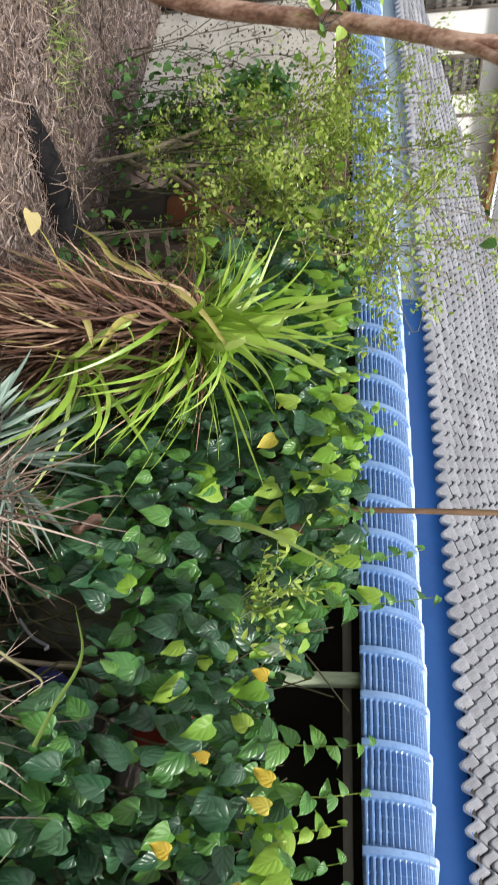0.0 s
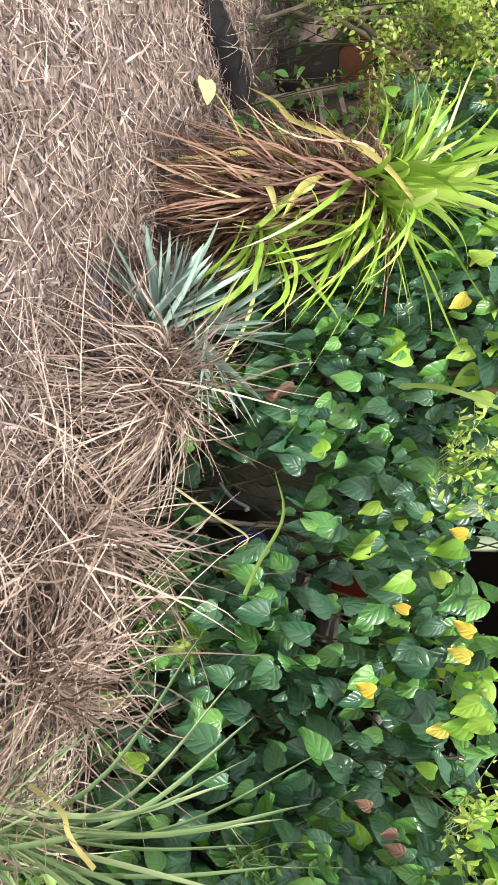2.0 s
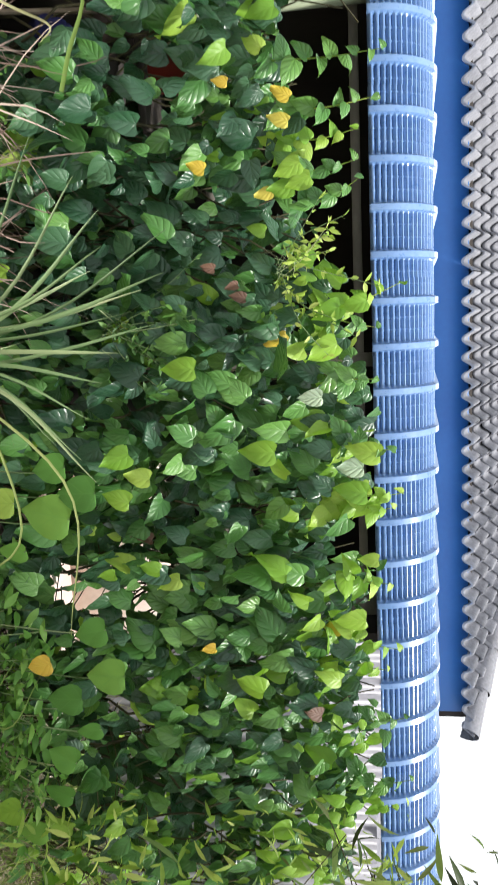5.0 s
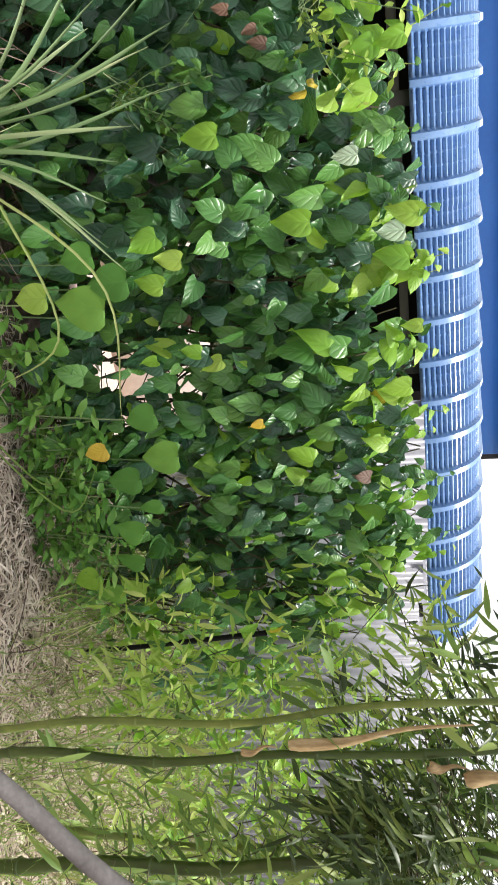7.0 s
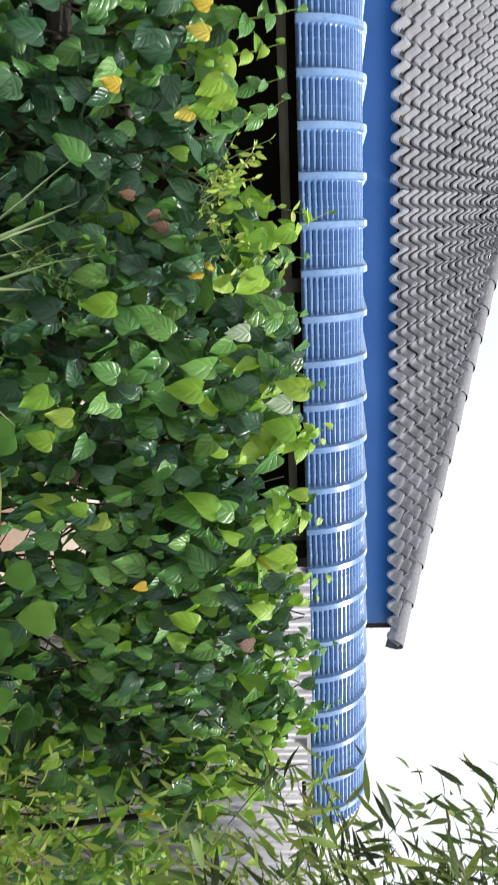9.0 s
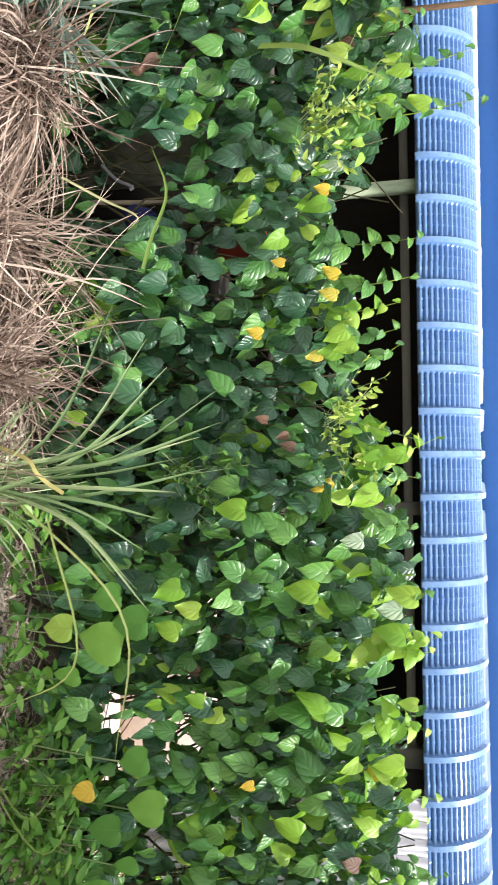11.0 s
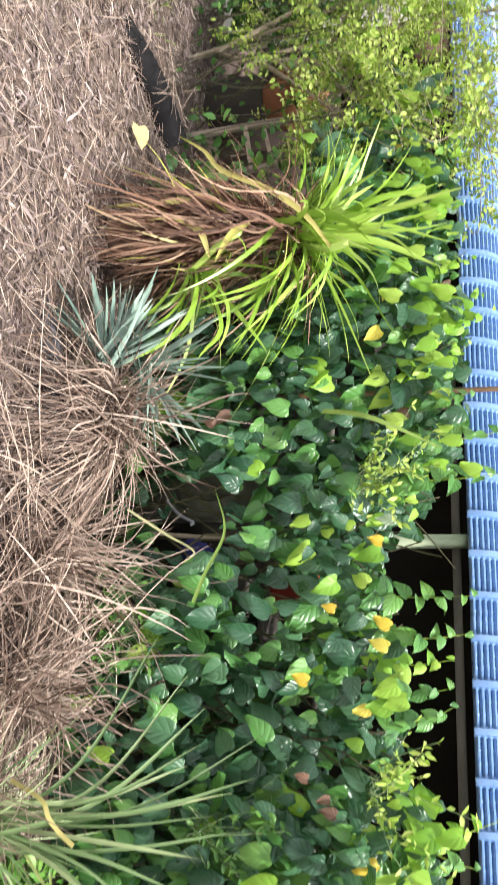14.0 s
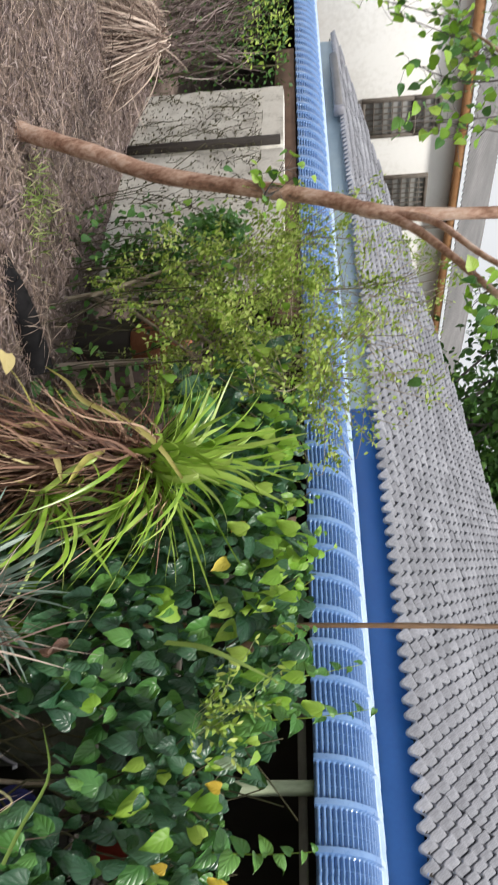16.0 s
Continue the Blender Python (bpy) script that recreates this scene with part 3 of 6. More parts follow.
def build_tile_roof():
    roof = thing("tile_roof", "weathered grey concrete tile hip roof with wavy eave", "roof", kind="structure", at=(0, EAVE_Y, EAVE_Z))
    me = tile_mesh()
    template = np.array([v.co[:] for v in me.vertices])
    faces = np.array([list(p.vertices) for p in me.polygons])
    ca, sa = math.cos(SLOPE), math.sin(SLOPE)
    far = Geo()
    count = 0
    for r in range(26):
        d = r * 0.207
        y = d * ca
        right = 3.05 - y
        left = max(-15.4, -15.4 + (y - 0.1) / 0.5)
        c = 0
        while True:
            x = 3.05 - (c + 1) * 0.249
            c += 1
            if x < left:
                break
            if x + 0.15 > right:
                continue
            jig = rng.normal(0, 0.003, 2)
            if x > -3.0 and r < 18 and count < 300:
                ob = part("tile", me, None, roof)
                ob.matrix_parent_inverse = Matrix()
                ob.location = (x + jig[0], y, d * sa + jig[1])
                ob.rotation_euler = (SLOPE, 0, 0)
                count += 1
            else:
                V = template.copy()
                V = np.stack([V[:, 0] + x + jig[0], V[:, 1] * ca - V[:, 2] * sa + y, V[:, 1] * sa + V[:, 2] * ca + d * sa + jig[1]], -1)
                far.add(V, faces)
    part("tiling", far, TILE, roof, kind="stuff")
    # hip caps, lapped upwards
    cap = Geo()
    a = np.linspace(-1.9, 1.9, 9)
    prof = np.stack([0.11 * np.sin(a), 0.085 * np.cos(a)], -1)
    way = Vector((-ca, ca, sa)).normalized()
    sidew = Vector((1, 1, 0)).normalized()
    up = sidew.cross(way) * (1 if sidew.cross(way).z > 0 else -1)
    ring = lambda s, k: [sidew * (p[0] * k) + up * (p[1] * k) + way * s for p in prof]
    cap.add([[tuple(q) for q in ring(s, k)] for s, k in ((0, 1.12), (0.0, 1.15), (0.36, 0.95))], grid_faces(3, 9))
    cme = cap.mesh("hip_cap", TILE, True)
    for i in range(18):
        ob = part("hip_cap", cme, None, roof)
        ob.matrix_parent_inverse = Matrix()
        s = i * 0.33
        ob.location = Vector((3.07, 0.02, 0.05)) + way * s
    # the slope behind the hip and the boarding under the tiles
    g = Geo()
    T = math.tan(SLOPE)
    g.add([(-15.3, 0.12, 0.05), (2.95, 0.12, 0.05), (-1.5, 4.65, 4.65 * T - 0.01), (-6.4, 4.65, 4.65 * T - 0.01)], [[0, 1, 2, 3]])
    g.add([(2.95, 0.12, 0.0), (2.95, 9.2, 0), (-1.5, 4.65, 4.65 * T), (-1.5, 4.6, 4.65 * T)], [[0, 1, 2, 3]])
    g.add([(-15.3, 9.2, 0), (2.95, 9.2, 0), (-1.5, 4.65, 4.65 * T), (-6.4, 4.65, 4.65 * T)], [[3, 2, 1, 0]])
    g.add([(-15.3, 0.05, 0), (-15.3, 9.2, 0), (-6.4, 4.65, 4.65 * T), (-6.4, 4.6, 4.65 * T)], [[3, 2, 1, 0]])
    part("boarding", g, DARK_WALL, roof, smooth=False)


build_tile_roof()


# ---- the house under the verandah ----
def build_house():
    g = Geo()
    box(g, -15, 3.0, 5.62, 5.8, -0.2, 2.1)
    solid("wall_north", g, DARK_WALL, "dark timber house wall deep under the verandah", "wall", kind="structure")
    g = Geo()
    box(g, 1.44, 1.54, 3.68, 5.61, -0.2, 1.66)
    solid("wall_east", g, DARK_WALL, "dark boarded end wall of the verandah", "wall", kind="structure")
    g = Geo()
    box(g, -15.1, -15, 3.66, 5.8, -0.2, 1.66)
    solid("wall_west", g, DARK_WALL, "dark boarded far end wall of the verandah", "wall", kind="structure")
    # added dark block: hides the sunlit soil so the hedge gaps read as shade
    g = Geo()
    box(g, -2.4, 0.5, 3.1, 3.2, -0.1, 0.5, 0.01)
    solid("verandah_plinth", g, DARK_WALL, "dark plinth added behind the hedge to keep its gaps in shade", "plinth", kind="structure")
    fr = thing("verandah_screen", "grey-brown timber rail frame beneath the blue roof edge", "frame", kind="structure")
    for name, b in (("rail", (-2.4, 1.34, 3.66, 3.7, 1.335, 1.375)), ("rail", (-2.4, 1.34, 3.66, 3.7, 0.7, 0.74)),
                    ("mullion", (0.22, 0.28, 3.655, 3.705, 0.1, 1.45)), ("mullion", (1.34, 1.43, 3.64, 3.72, 0.0, 1.6)), ("mullion", (-2.4, -2.34, 3.655, 3.705, 0.0, 1.6))):
        g = Geo()
        box(g, *b)
        part(name, g, FRAME, fr)
    g = Geo()
    box(g, -1.25, -1.195, 3.56, 3.615, -0.03, 1.5, 0.006)
    solid("verandah_post", g, POST, "slim pale green painted timber post under the blue roof", "post")


build_house()


def corrugated(g, x0, x1, y, z0, z1, pitch=0.076, depth=0.018, lean=0.0):
    n = int((x1 - x0) / pitch * 6) + 1
    u = np.linspace(x0, x1, n)
    w = depth * 0.5 * np.cos(u / pitch * 2 * np.pi)
    rows = [np.stack([u, y + w + lean * (z - z0) + o, np.full(n, z)], -1) for z, o in ((z0, 0), ((z0 + z1) / 2, 0), (z1, 0), (z1, 0.003), (z0, 0.003))]
    return g.add(rows, grid_faces(5, n))


def build_sheet_fence():
    fence = thing("sheet_fence", "weathered silver corrugated metal fence behind the vines", "fence")
    x = 1.5
    for k, w in enumerate((0.72, 0.42, 0.8, 0.78, 0.8, 0.8)):
        g = corrugated(Geo(), x, x + w, 3.47 + 0.012 * (k % 2), 0.0, 1.42 - 0.03 * (k % 3), lean=0.02)
        part("panel", g, SILVER, fence)
        x += w - 0.03
    for px in (2.72, 4.25):
        g = Geo()
        box(g, px, px + 0.06, 3.53, 3.58, 0, 1.38)
        part("post", g, DARK_WALL, fence, "dark timber post")
    shed = thing("shed_roof", "low corrugated metal lean-to roof, pale and weathered", "roof")
    g = Geo()
    n = 121
    u = np.linspace(3.2, 6.4, n)
    w = 0.012 * np.cos(u / 0.076 * 2 * np.pi)
    g.add([np.stack([u, np.full(n, y), z + w], -1) for y, z in ((4.1, 0.95), (5.2, 1.2), (6.4, 1.45))], grid_faces(3, n))
    part("roof_sheet", g, SILVER, shed)
    for px, py in ((3.3, 4.2), (6.2, 4.2), (3.3, 6.3), (6.2, 6.3)):
        g = Geo()
        box(g, px, px + 0.07, py, py + 0.07, -0.1, 1.0 if py < 5 else 1.4)
        part("post", g, DARK_WALL, shed)
    g = Geo()
    box(g, 0.55, 1.49, 3.34, 3.44, 0, 0.5, 0.015)
    solid("low_wall", g, PINK_WALL, "low pale pink plastered wall behind the vine hedge", "wall")
    g = Geo()
    box(g, 0.45, 1.9, 2.92, 3.335, -0.06, 0.07, 0.01)
    solid("pavement", g, PINK_WALL, "pale pink concrete apron behind the vine hedge", "pavement", kind="structure")


build_sheet_fence()


# ---- boundary wall, far hedge and white building ----
def build_boundary_wall():
    wall = thing("boundary_wall", "rough white plastered boundary wall with dry creeper stems", "wall", kind="structure")
    for x0, x1, dy in ((-7.4, -6.33, 0.0), (-6.27, -4.5, 0.04)):
        nx, nz = 30, 22
        X, Z = np.meshgrid(np.linspace(x0, x1, nx), np.linspace(-0.05, 1.3, nz), indexing="ij")
        Y = 3.08 + dy + 0.012 * wobble(X, Z, 4, 3.0).reshape(X.shape) + 0.006 * wobble(X, Z, 16, 1.0).reshape(X.shape)
        g = Geo().add(np.stack([X, Y, Z], -1), grid_faces(nx, nz)[:, ::-1])
        box(g, x0 + 0.004, x1 - 0.004, 3.1 + dy + 0.01, 3.24 + dy, -0.05, 1.305)
        part("bay", g, PLASTER, wall)
    g = Geo()
    box(g, -6.335, -6.265, 3.03, 3.09, -0.05, 1.28)
    part("post", g, DARK_WALL, wall, "dark wet timber post")
    g = Geo()
    box(g, -9.5, -4.5, 3.53, 3.6, 1.18, 1.395)
    solid("verandah_beam", g, BROWN_BEAM, "dark brown timber beam beneath the blue roof edge", "beam")
    cr = thing("dry_creeper", "thin dark leafless creeper stems on the white wall", "creeper")
    g = Geo()
    for k in range(70):
        x, z = rng.uniform(-7.3, -5.1), rng.uniform(0, 1.1)
        pts = [(x, 3.055, z)]
        for _ in range(7):
            x += rng.normal(0.0, 0.06)
            z += rng.normal(0.035, 0.05)
            pts.append((x, 3.05 + rng.normal(0, 0.01), max(0.0, min(z, 1.12))))
        tube(g, pts, 0.0028, 4, False)
    part("stem", g, STEM, cr, kind="stuff")
    n = 1500
    at = np.stack([rng.uniform(-7.3, -4.6, n), 3.04 + rng.normal(0, 0.01, n), rng.uniform(0, 1.1, n)], -1)
    g = place(Geo(), lance_leaf(3, 0.4), at, rng.normal(0, 1, (n, 3)) + [0, 0, -0.5], rng.normal(0, 0.4, (n, 3)) + [0, -1, 0], rng.uniform(0.012, 0.03, n))
    part("withered_leaves", g, STEM, cr, kind="stuff")


build_boundary_wall()


def leaf_cloud(n, x, y, z, size, template, tip=(0, 0, -0.4), face=(0, -1, 0.6), spread=0.8, shape=None):
    """Leaves scattered in a box, thinned by shape(x, y, z) where it is given."""
    at = np.stack([rng.uniform(*x, n), rng.uniform(*y, n), rng.uniform(*z, n)], -1)
    if shape is not None:
        at = at[[shape(*p) > rng.random() for p in at]]
    m = len(at)
    return place(Geo(), template, at, rng.normal(0, spread, (m, 3)) + tip, rng.normal(0, spread * 0.7, (m, 3)) + face, rng.uniform(*size, m))


def build_far_hedge():
    hedge = thing("far_hedge", "straggly hedge of dry stems and green leaves beyond the wall", "hedge")
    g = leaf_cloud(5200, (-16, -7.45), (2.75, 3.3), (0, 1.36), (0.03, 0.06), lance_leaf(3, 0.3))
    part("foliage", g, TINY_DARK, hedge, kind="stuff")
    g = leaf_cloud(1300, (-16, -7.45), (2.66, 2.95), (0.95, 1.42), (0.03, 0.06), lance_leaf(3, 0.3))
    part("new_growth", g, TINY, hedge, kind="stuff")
    n = 2600
    base = np.stack([rng.uniform(-16, -7.45, n), rng.uniform(2.68, 3.1, n), rng.uniform(0.0, 0.75, n)], -1)
    g = strands(Geo(), base, rng.normal(0, 0.35, (n, 3)) + [0, -0.1, 1.0], rng.uniform(0.25, 0.6, n), rng.uniform(0.006, 0.012, n), rng.uniform(0, 0.3, n), k=4, curl=0.2, blunt=6)
    part("dry_stalk", g, LITTER, hedge, "grey-brown dry stalks", kind="stuff")
    g = Geo()
    for x in np.arange(-15.8, -7.5, 0.35):
        tube(g, smooth_line([(x, 3.05, 0), (x + 0.05, 3.0, 0.6), (x - 0.06, 3.05, 1.3)], 5), [0.02, 0.017, 0.014, 0.01, 0.006], 5)
    part("stem", g, STEM, hedge, kind="stuff")


build_far_hedge()


def build_white_building():
    """Built along its own x axis, then turned so that its long face runs away from the lane."""
    b = thing("white_building", "white rendered building with brown grilles and corrugated roof", "building", at=(-18.0, 6.0, 0))
    b.rotation_euler = (0, 0, radians(98))
    part("wall", box(Geo(), -14, 16, 0, 0.3, -0.4, 5.3), WHITE_WALL, b)
    part("wall", box(Geo(), -14, -13.7, 0.3, 8, -0.4, 5.3), WHITE_WALL, b)
    for x0, x1, z0, z1 in ((2.15, 3.0, 2.9, 4.0), (2.15, 3.0, 4.1, 4.6), (4.3, 5.2, 3.45, 4.45), (-3.5, -1.5, 2.6, 4.2), (8.2, 9.4, 3.4, 4.5)):
        w = part("window", box(Geo(), x0, x1, -0.04, 0.01, z0, z1), GLASS, b)
        g = Geo()
        for e in ((x0 - 0.08, x0, z0 - 0.08, z1 + 0.08), (x1, x1 + 0.08, z0 - 0.08, z1 + 0.08), (x0, x1, z1, z1 + 0.08), (x0, x1, z0 - 0.08, z0)):
            box(g, e[0], e[1], -0.1, -0.002, e[2], e[3])
        part("window_frame", g, GRILLE, w, "brown window frame")
        g = Geo()
        for q in np.arange(x0 + 0.15, x1 - 0.05, 0.15):
            box(g, q - 0.012, q + 0.012, -0.09, -0.06, z0, z1, 0.003)
        for q in np.arange(z0 + 0.2, z1 - 0.05, 0.22):
            box(g, x0, x1, -0.085, -0.055, q - 0.012, q + 0.012, 0.003)
        part("grille", g, GRILLE, w, "brown metal window grille")
    part("beam", box(Geo(), -14, 16, -0.3, -0.12, 5.12, 5.3), ORANGE_BEAM, b, "orange-brown edge beam")
    part("soffit", box(Geo(), -14, 16, -0.12, 0.3, 5.3, 5.36), WHITE_WALL, b)
    n = 700
    u = np.linspace(-14.2, 16.2, n)
    w = 0.03 * np.cos(u / 0.18 * 2 * np.pi)
    g = Geo().add([np.stack([u, np.full(n, y), z + w], -1) for y, z in ((-0.36, 5.4), (1.5, 6.3), (4, 7.3))], grid_faces(3, n))
    part("roof", g, ROOF_GREY, b, "grey corrugated roof")
    g = tube(Geo(), [(5.9, -0.1, 0), (5.9, -0.1, 5)], 0.05, 8)
    part("downpipe", g, GRILLE, b)


build_white_building()


# ---- vine hedge ----
HEARTS = [heart_leaf(9, 9, w, c, b, t, 0.17, 1.5) for c, b, w, t in ((-0.2, 0.22, 0.37, 0.2), (0.3, 0.3, 0.36, -0.3), (-0.3, 0.15, 0.38, 0.5), (0.2, 0.35, 0.34, -0.6), (0.5, 0.2, 0.34, 0.4), (-0.15, 0.45, 0.38, -0.4), (0.1, 0.08, 0.36, 0.4))]


def hedge_top(x):
    """The uneven upper edge of the vines, with a dip beside the post and a fall towards the bamboo."""
    t = np.interp(x, (-2.6, -1.7, -1.45, -1.15, -0.98, -0.7, -0.3, -0.05, 0.08, 0.35, 0.6, 0.8, 1.5, 1.95, 2.3, 2.6), (1.42, 1.46, 1.44, 1.36, 1.21, 1.16, 1.22, 1.35, 1.31, 1.41, 1.43, 1.36, 1.42, 1.26, 0.9, 0.55))
    return float(t) + 0.03 * math.sin(x * 9.1) + 0.02 * math.sin(x * 23 + 1)


GAPS = ((-0.98, 0.45, 0.22, 0.24), (-0.69, 0.86, 0.09, 0.09), (0.92, 0.45, 0.125, 0.12), (1.04, 0.74, 0.04, 0.04), (1.26, 0.62, 0.05, 0.05), (1.42, 0.57, 0.07, 0.09), (1.6, 0.68, 0.1, 0.12), (-0.3, 0.62, 0.09, 0.05))


def hedge_density(x, z):
    q = noise.noise((x * 4.6, z * 4.6, 4.0))
    if x < -2.5 and z < 0.75 - 0.5 * (x + 2.5):
        return 0.0
    d = 1.0 if q > -0.1 else (0.6 if q > -0.3 else 0.25)
    for gx, gz, rx, rz in GAPS:
        d *= 1 - 0.97 * math.exp(-((x - gx) / rx) ** 4 - ((z - gz) / rz) ** 4)
    d *= 1 - 0.7 * math.exp(-((x + 2.0) / 0.35) ** 2 - ((z - 0.5) / 0.35) ** 2)
    if x > 1.3:
        d *= max(0.25, 1 - (x - 1.3) * 0.8)
    if x > 0.25 and z < 0.12:
        return 0.0
    if x > 1.2 and z < 0.5:
        d *= 0.4
    return d


def hedge_front(x, z):
    """How far out the face of the hedge bulges at a place."""
    x, z = np.atleast_1d(x), np.atleast_1d(z)
    return 2.42 - 0.15 * wobble(x, z, 2.2, 5.0) - 0.05 * wobble(x, z, 5, 9.0) + 0.1 * np.clip(z - 0.9, 0, 1) + 0.16 * np.exp(-(z / 0.3) ** 2)


def build_vine_hedge():
    hedge = thing("vine_hedge", "tall hedge of glossy heart-leaved climbing vine with lime shoots", "hedge")
    # leaves sit in turn on either side of climbing stems, in four layers, and hang over one another
    rows = []
    for layer, gap in enumerate((0.075, 0.07, 0.07, 0.075)):
        sx = -3.05
        while sx < 2.6:
            sx += gap * rng.uniform(0.6, 1.4)
            x, z, hand = sx, rng.uniform(0.02, 0.12), 1
            while z < 1.45:
                z += rng.uniform(0.035, 0.07)
                x += rng.normal(0, 0.022)
                hand = -hand
                top = hedge_top(x)
                if z < top and rng.random() < hedge_density(x, z) * (0.75 if layer == 0 else 1.0):
                    rows.append((x + hand * rng.uniform(0.012, 0.05), z, top, layer, hand))
    x, z, top, layer, hand = np.array(rows).T
    n = len(x)
    deep = (layer + rng.uniform(0, 1, n)) / 4
    y = hedge_front(x, z) + 0.3 * deep
    y = np.where(x > 0.8, np.minimum(y, 2.44 + 0.2 * deep), y)
    at = np.stack([x, y, z], -1)
    wild = np.where(rng.random(n) < 0.22, 0.9, 0.0)
    tip = np.stack([hand * 0.35 + rng.normal(0, 0.5, n), rng.normal(-0.35, 0.3, n), -np.ones(n)], -1) + wild[:, None] * rng.normal(0, 1.0, (n, 3))
    face = np.stack([hand * 0.25 + rng.normal(0, 0.42, n), rng.normal(-0.8, 0.25, n), rng.normal(0.5, 0.4, n)], -1) + wild[:, None] * rng.normal(0, 0.5, (n, 3))
    size = np.clip(rng.normal(0.08, 0.023, n), 0.036, 0.125) * np.where(z > top - 0.12, 0.82, 1.0) * np.where(x > 1.2, 0.85, 1.0)
    pick = rng.random(n) + 0.22 * wobble(x, z, 3.0, 12.0)
    height = np.clip((z - (top - 0.3)) / 0.3, 0, 1) * np.clip(0.3 + 0.5 * (x + 0.9), 0.42, 0.55)
    kind = np.where(pick < 0.02 + 0.035 * np.clip(x, -0.4, 2) + 0.5 * np.clip(x - 1.25, 0, 0.5) + height, 2, np.where(pick < 0.42 + 0.2 * np.clip(x, -0.6, 1.5), 1, 0))
    kind = np.where((deep > 0.5) & (kind == 2), 1, kind)
    kind = np.where((rng.random(n) < 0.0015) & (deep < 0.5), 3, kind)
    kind = np.where((rng.random(n) < 0.003) & (deep < 0.6), 4, kind)
    # kind 5: scattered front leaves whose sky sheen is painted as colour
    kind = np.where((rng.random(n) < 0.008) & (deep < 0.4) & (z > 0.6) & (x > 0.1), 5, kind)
    size = np.where((kind == 3) | (kind == 4), np.minimum(size, 0.07), size)
    shape = rng.integers(0, len(HEARTS), n)
    mats = [LEAF_DARK, LEAF_MID, LEAF_LIME, LEAF_YELLOW, LEAF_BROWN, LEAF_PAINTED_SHEEN]
    names = ["dark green leaves", "mid green leaves", "lime green young leaves", "yellow leaves", "brown withered leaves", "leaves with sky sheen painted in as pale colour"]
    order = np.argsort(deep)
    single = np.zeros(len(x), bool)
    single[[i for i in order if -1.2 < x[i] < 1.9][:285]] = True
    meshes = {}
    M = leaf_axes(tip, face)
    for i in np.nonzero(single)[0]:
        key = (int(kind[i]), int(shape[i]))
        if key not in meshes:
            v, f, u = HEARTS[key[1]]
            meshes[key] = Geo().add(v, f, u).mesh("leaf", mats[key[0]])
        ob = part("leaf", meshes[key], None, hedge)
        m = Matrix(M[i].tolist()).to_4x4()
        m.translation = at[i]
        ob.matrix_world = m @ Matrix.Diagonal((size[i], size[i], size[i], 1))
    # leaves that stand out: x, z and length
    lime = ((0.18, 0.86, 0.11), (0.43, 0.63, 0.11), (0.59, 0.61, 0.1), (0.44, 1.06, 0.12), (0.81, 0.7, 0.08), (0.51, 0.69, 0.09), (0.02, 1.27, 0.1), (0.01, 1.35, 0.085), (0.13, 1.25, 0.12), (0.45, 1.37, 0.11), (0.57, 1.33, 0.11), (1.19, 1.0, 0.12), (0.96, 1.32, 0.11), (-0.27, 0.13, 0.09), (-0.12, 0.3, 0.09), (-0.89, 0.89, 0.075), (-1.18, 1.38, 0.08), (-1.07, 1.44, 0.08), (-2.5, 1.25, 0.1), (-2.42, 1.33, 0.1), (-2.33, 1.27, 0.09), (-2.28, 1.36, 0.1), (-2.38, 1.18, 0.09), (-2.18, 1.31, 0.1), (-2.1, 1.36, 0.1), (-2.04, 1.26, 0.09), (-1.95, 1.2, 0.1), (-1.77, 1.36, 0.1), (-1.83, 1.29, 0.09), (-1.68, 1.29, 0.1), (-1.56, 1.3, 0.09), (-1.48, 1.36, 0.08), (-1.73, 1.18, 0.09), (-1.3, 1.18, 0.09), (-1.22, 1.24, 0.09))
    pale = ((-0.38, 1.17, 0.09), (-0.34, 1.2, 0.085), (-0.32, 1.15, 0.085))
    gold = ((-0.55, 1.16, 0.065), (-0.49, 1.15, 0.07), (-0.37, 0.92, 0.06), (-0.31, 1.1, 0.06), (-0.81, 1.14, 0.055), (-0.59, 1.0, 0.05), (1.05, 0.88, 0.055))
    sheen_spots = ((0.28, 1.22, 0.08), (0.49, 1.33, 0.09), (-0.9, 1.17, 0.075))
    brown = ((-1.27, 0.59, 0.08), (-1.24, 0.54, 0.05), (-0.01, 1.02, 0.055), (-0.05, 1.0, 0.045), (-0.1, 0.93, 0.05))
    for group, mt, lab in ((lime, LEAF_LIME, "bright lime leaf"), (pale, LEAF_LIME, "large pale lime leaf"), (gold, LEAF_YELLOW, "yellow leaf"), (sheen_spots, LEAF_PAINTED_SHEEN, "leaf with a silvery sheen painted into its colour"), (brown, LEAF_BROWN, "curled brown dead leaf")):
        for lx, lz, ls in group:
            ls *= 0.9
            template = HEARTS[4] if mt is LEAF_BROWN else HEARTS[rng.integers(3)]
            g = place(Geo(), template, np.array([[lx, hedge_front(lx, lz)[0] - 0.035, lz + 0.45 * ls]]), np.array([[rng.normal(0, 0.35), -0.2, -1.0]]), np.array([[rng.normal(0, 0.25), -0.9, 0.45]]), np.array([ls]))
            part("leaf", g, mt, hedge, lab)
    for k in range(6):
        g = Geo()
        for s in range(len(HEARTS)):
            q = (kind == k) & (shape == s) & ~single
            if q.any():
                place(g, HEARTS[s], at[q], tip[q], face[q], size[q])
        if g.n:
            part("foliage", g, mats[k], hedge, names[k], kind="stuff")
    # the back of the hedge: dark leaves added as shade behind the gaps
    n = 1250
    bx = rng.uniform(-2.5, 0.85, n)
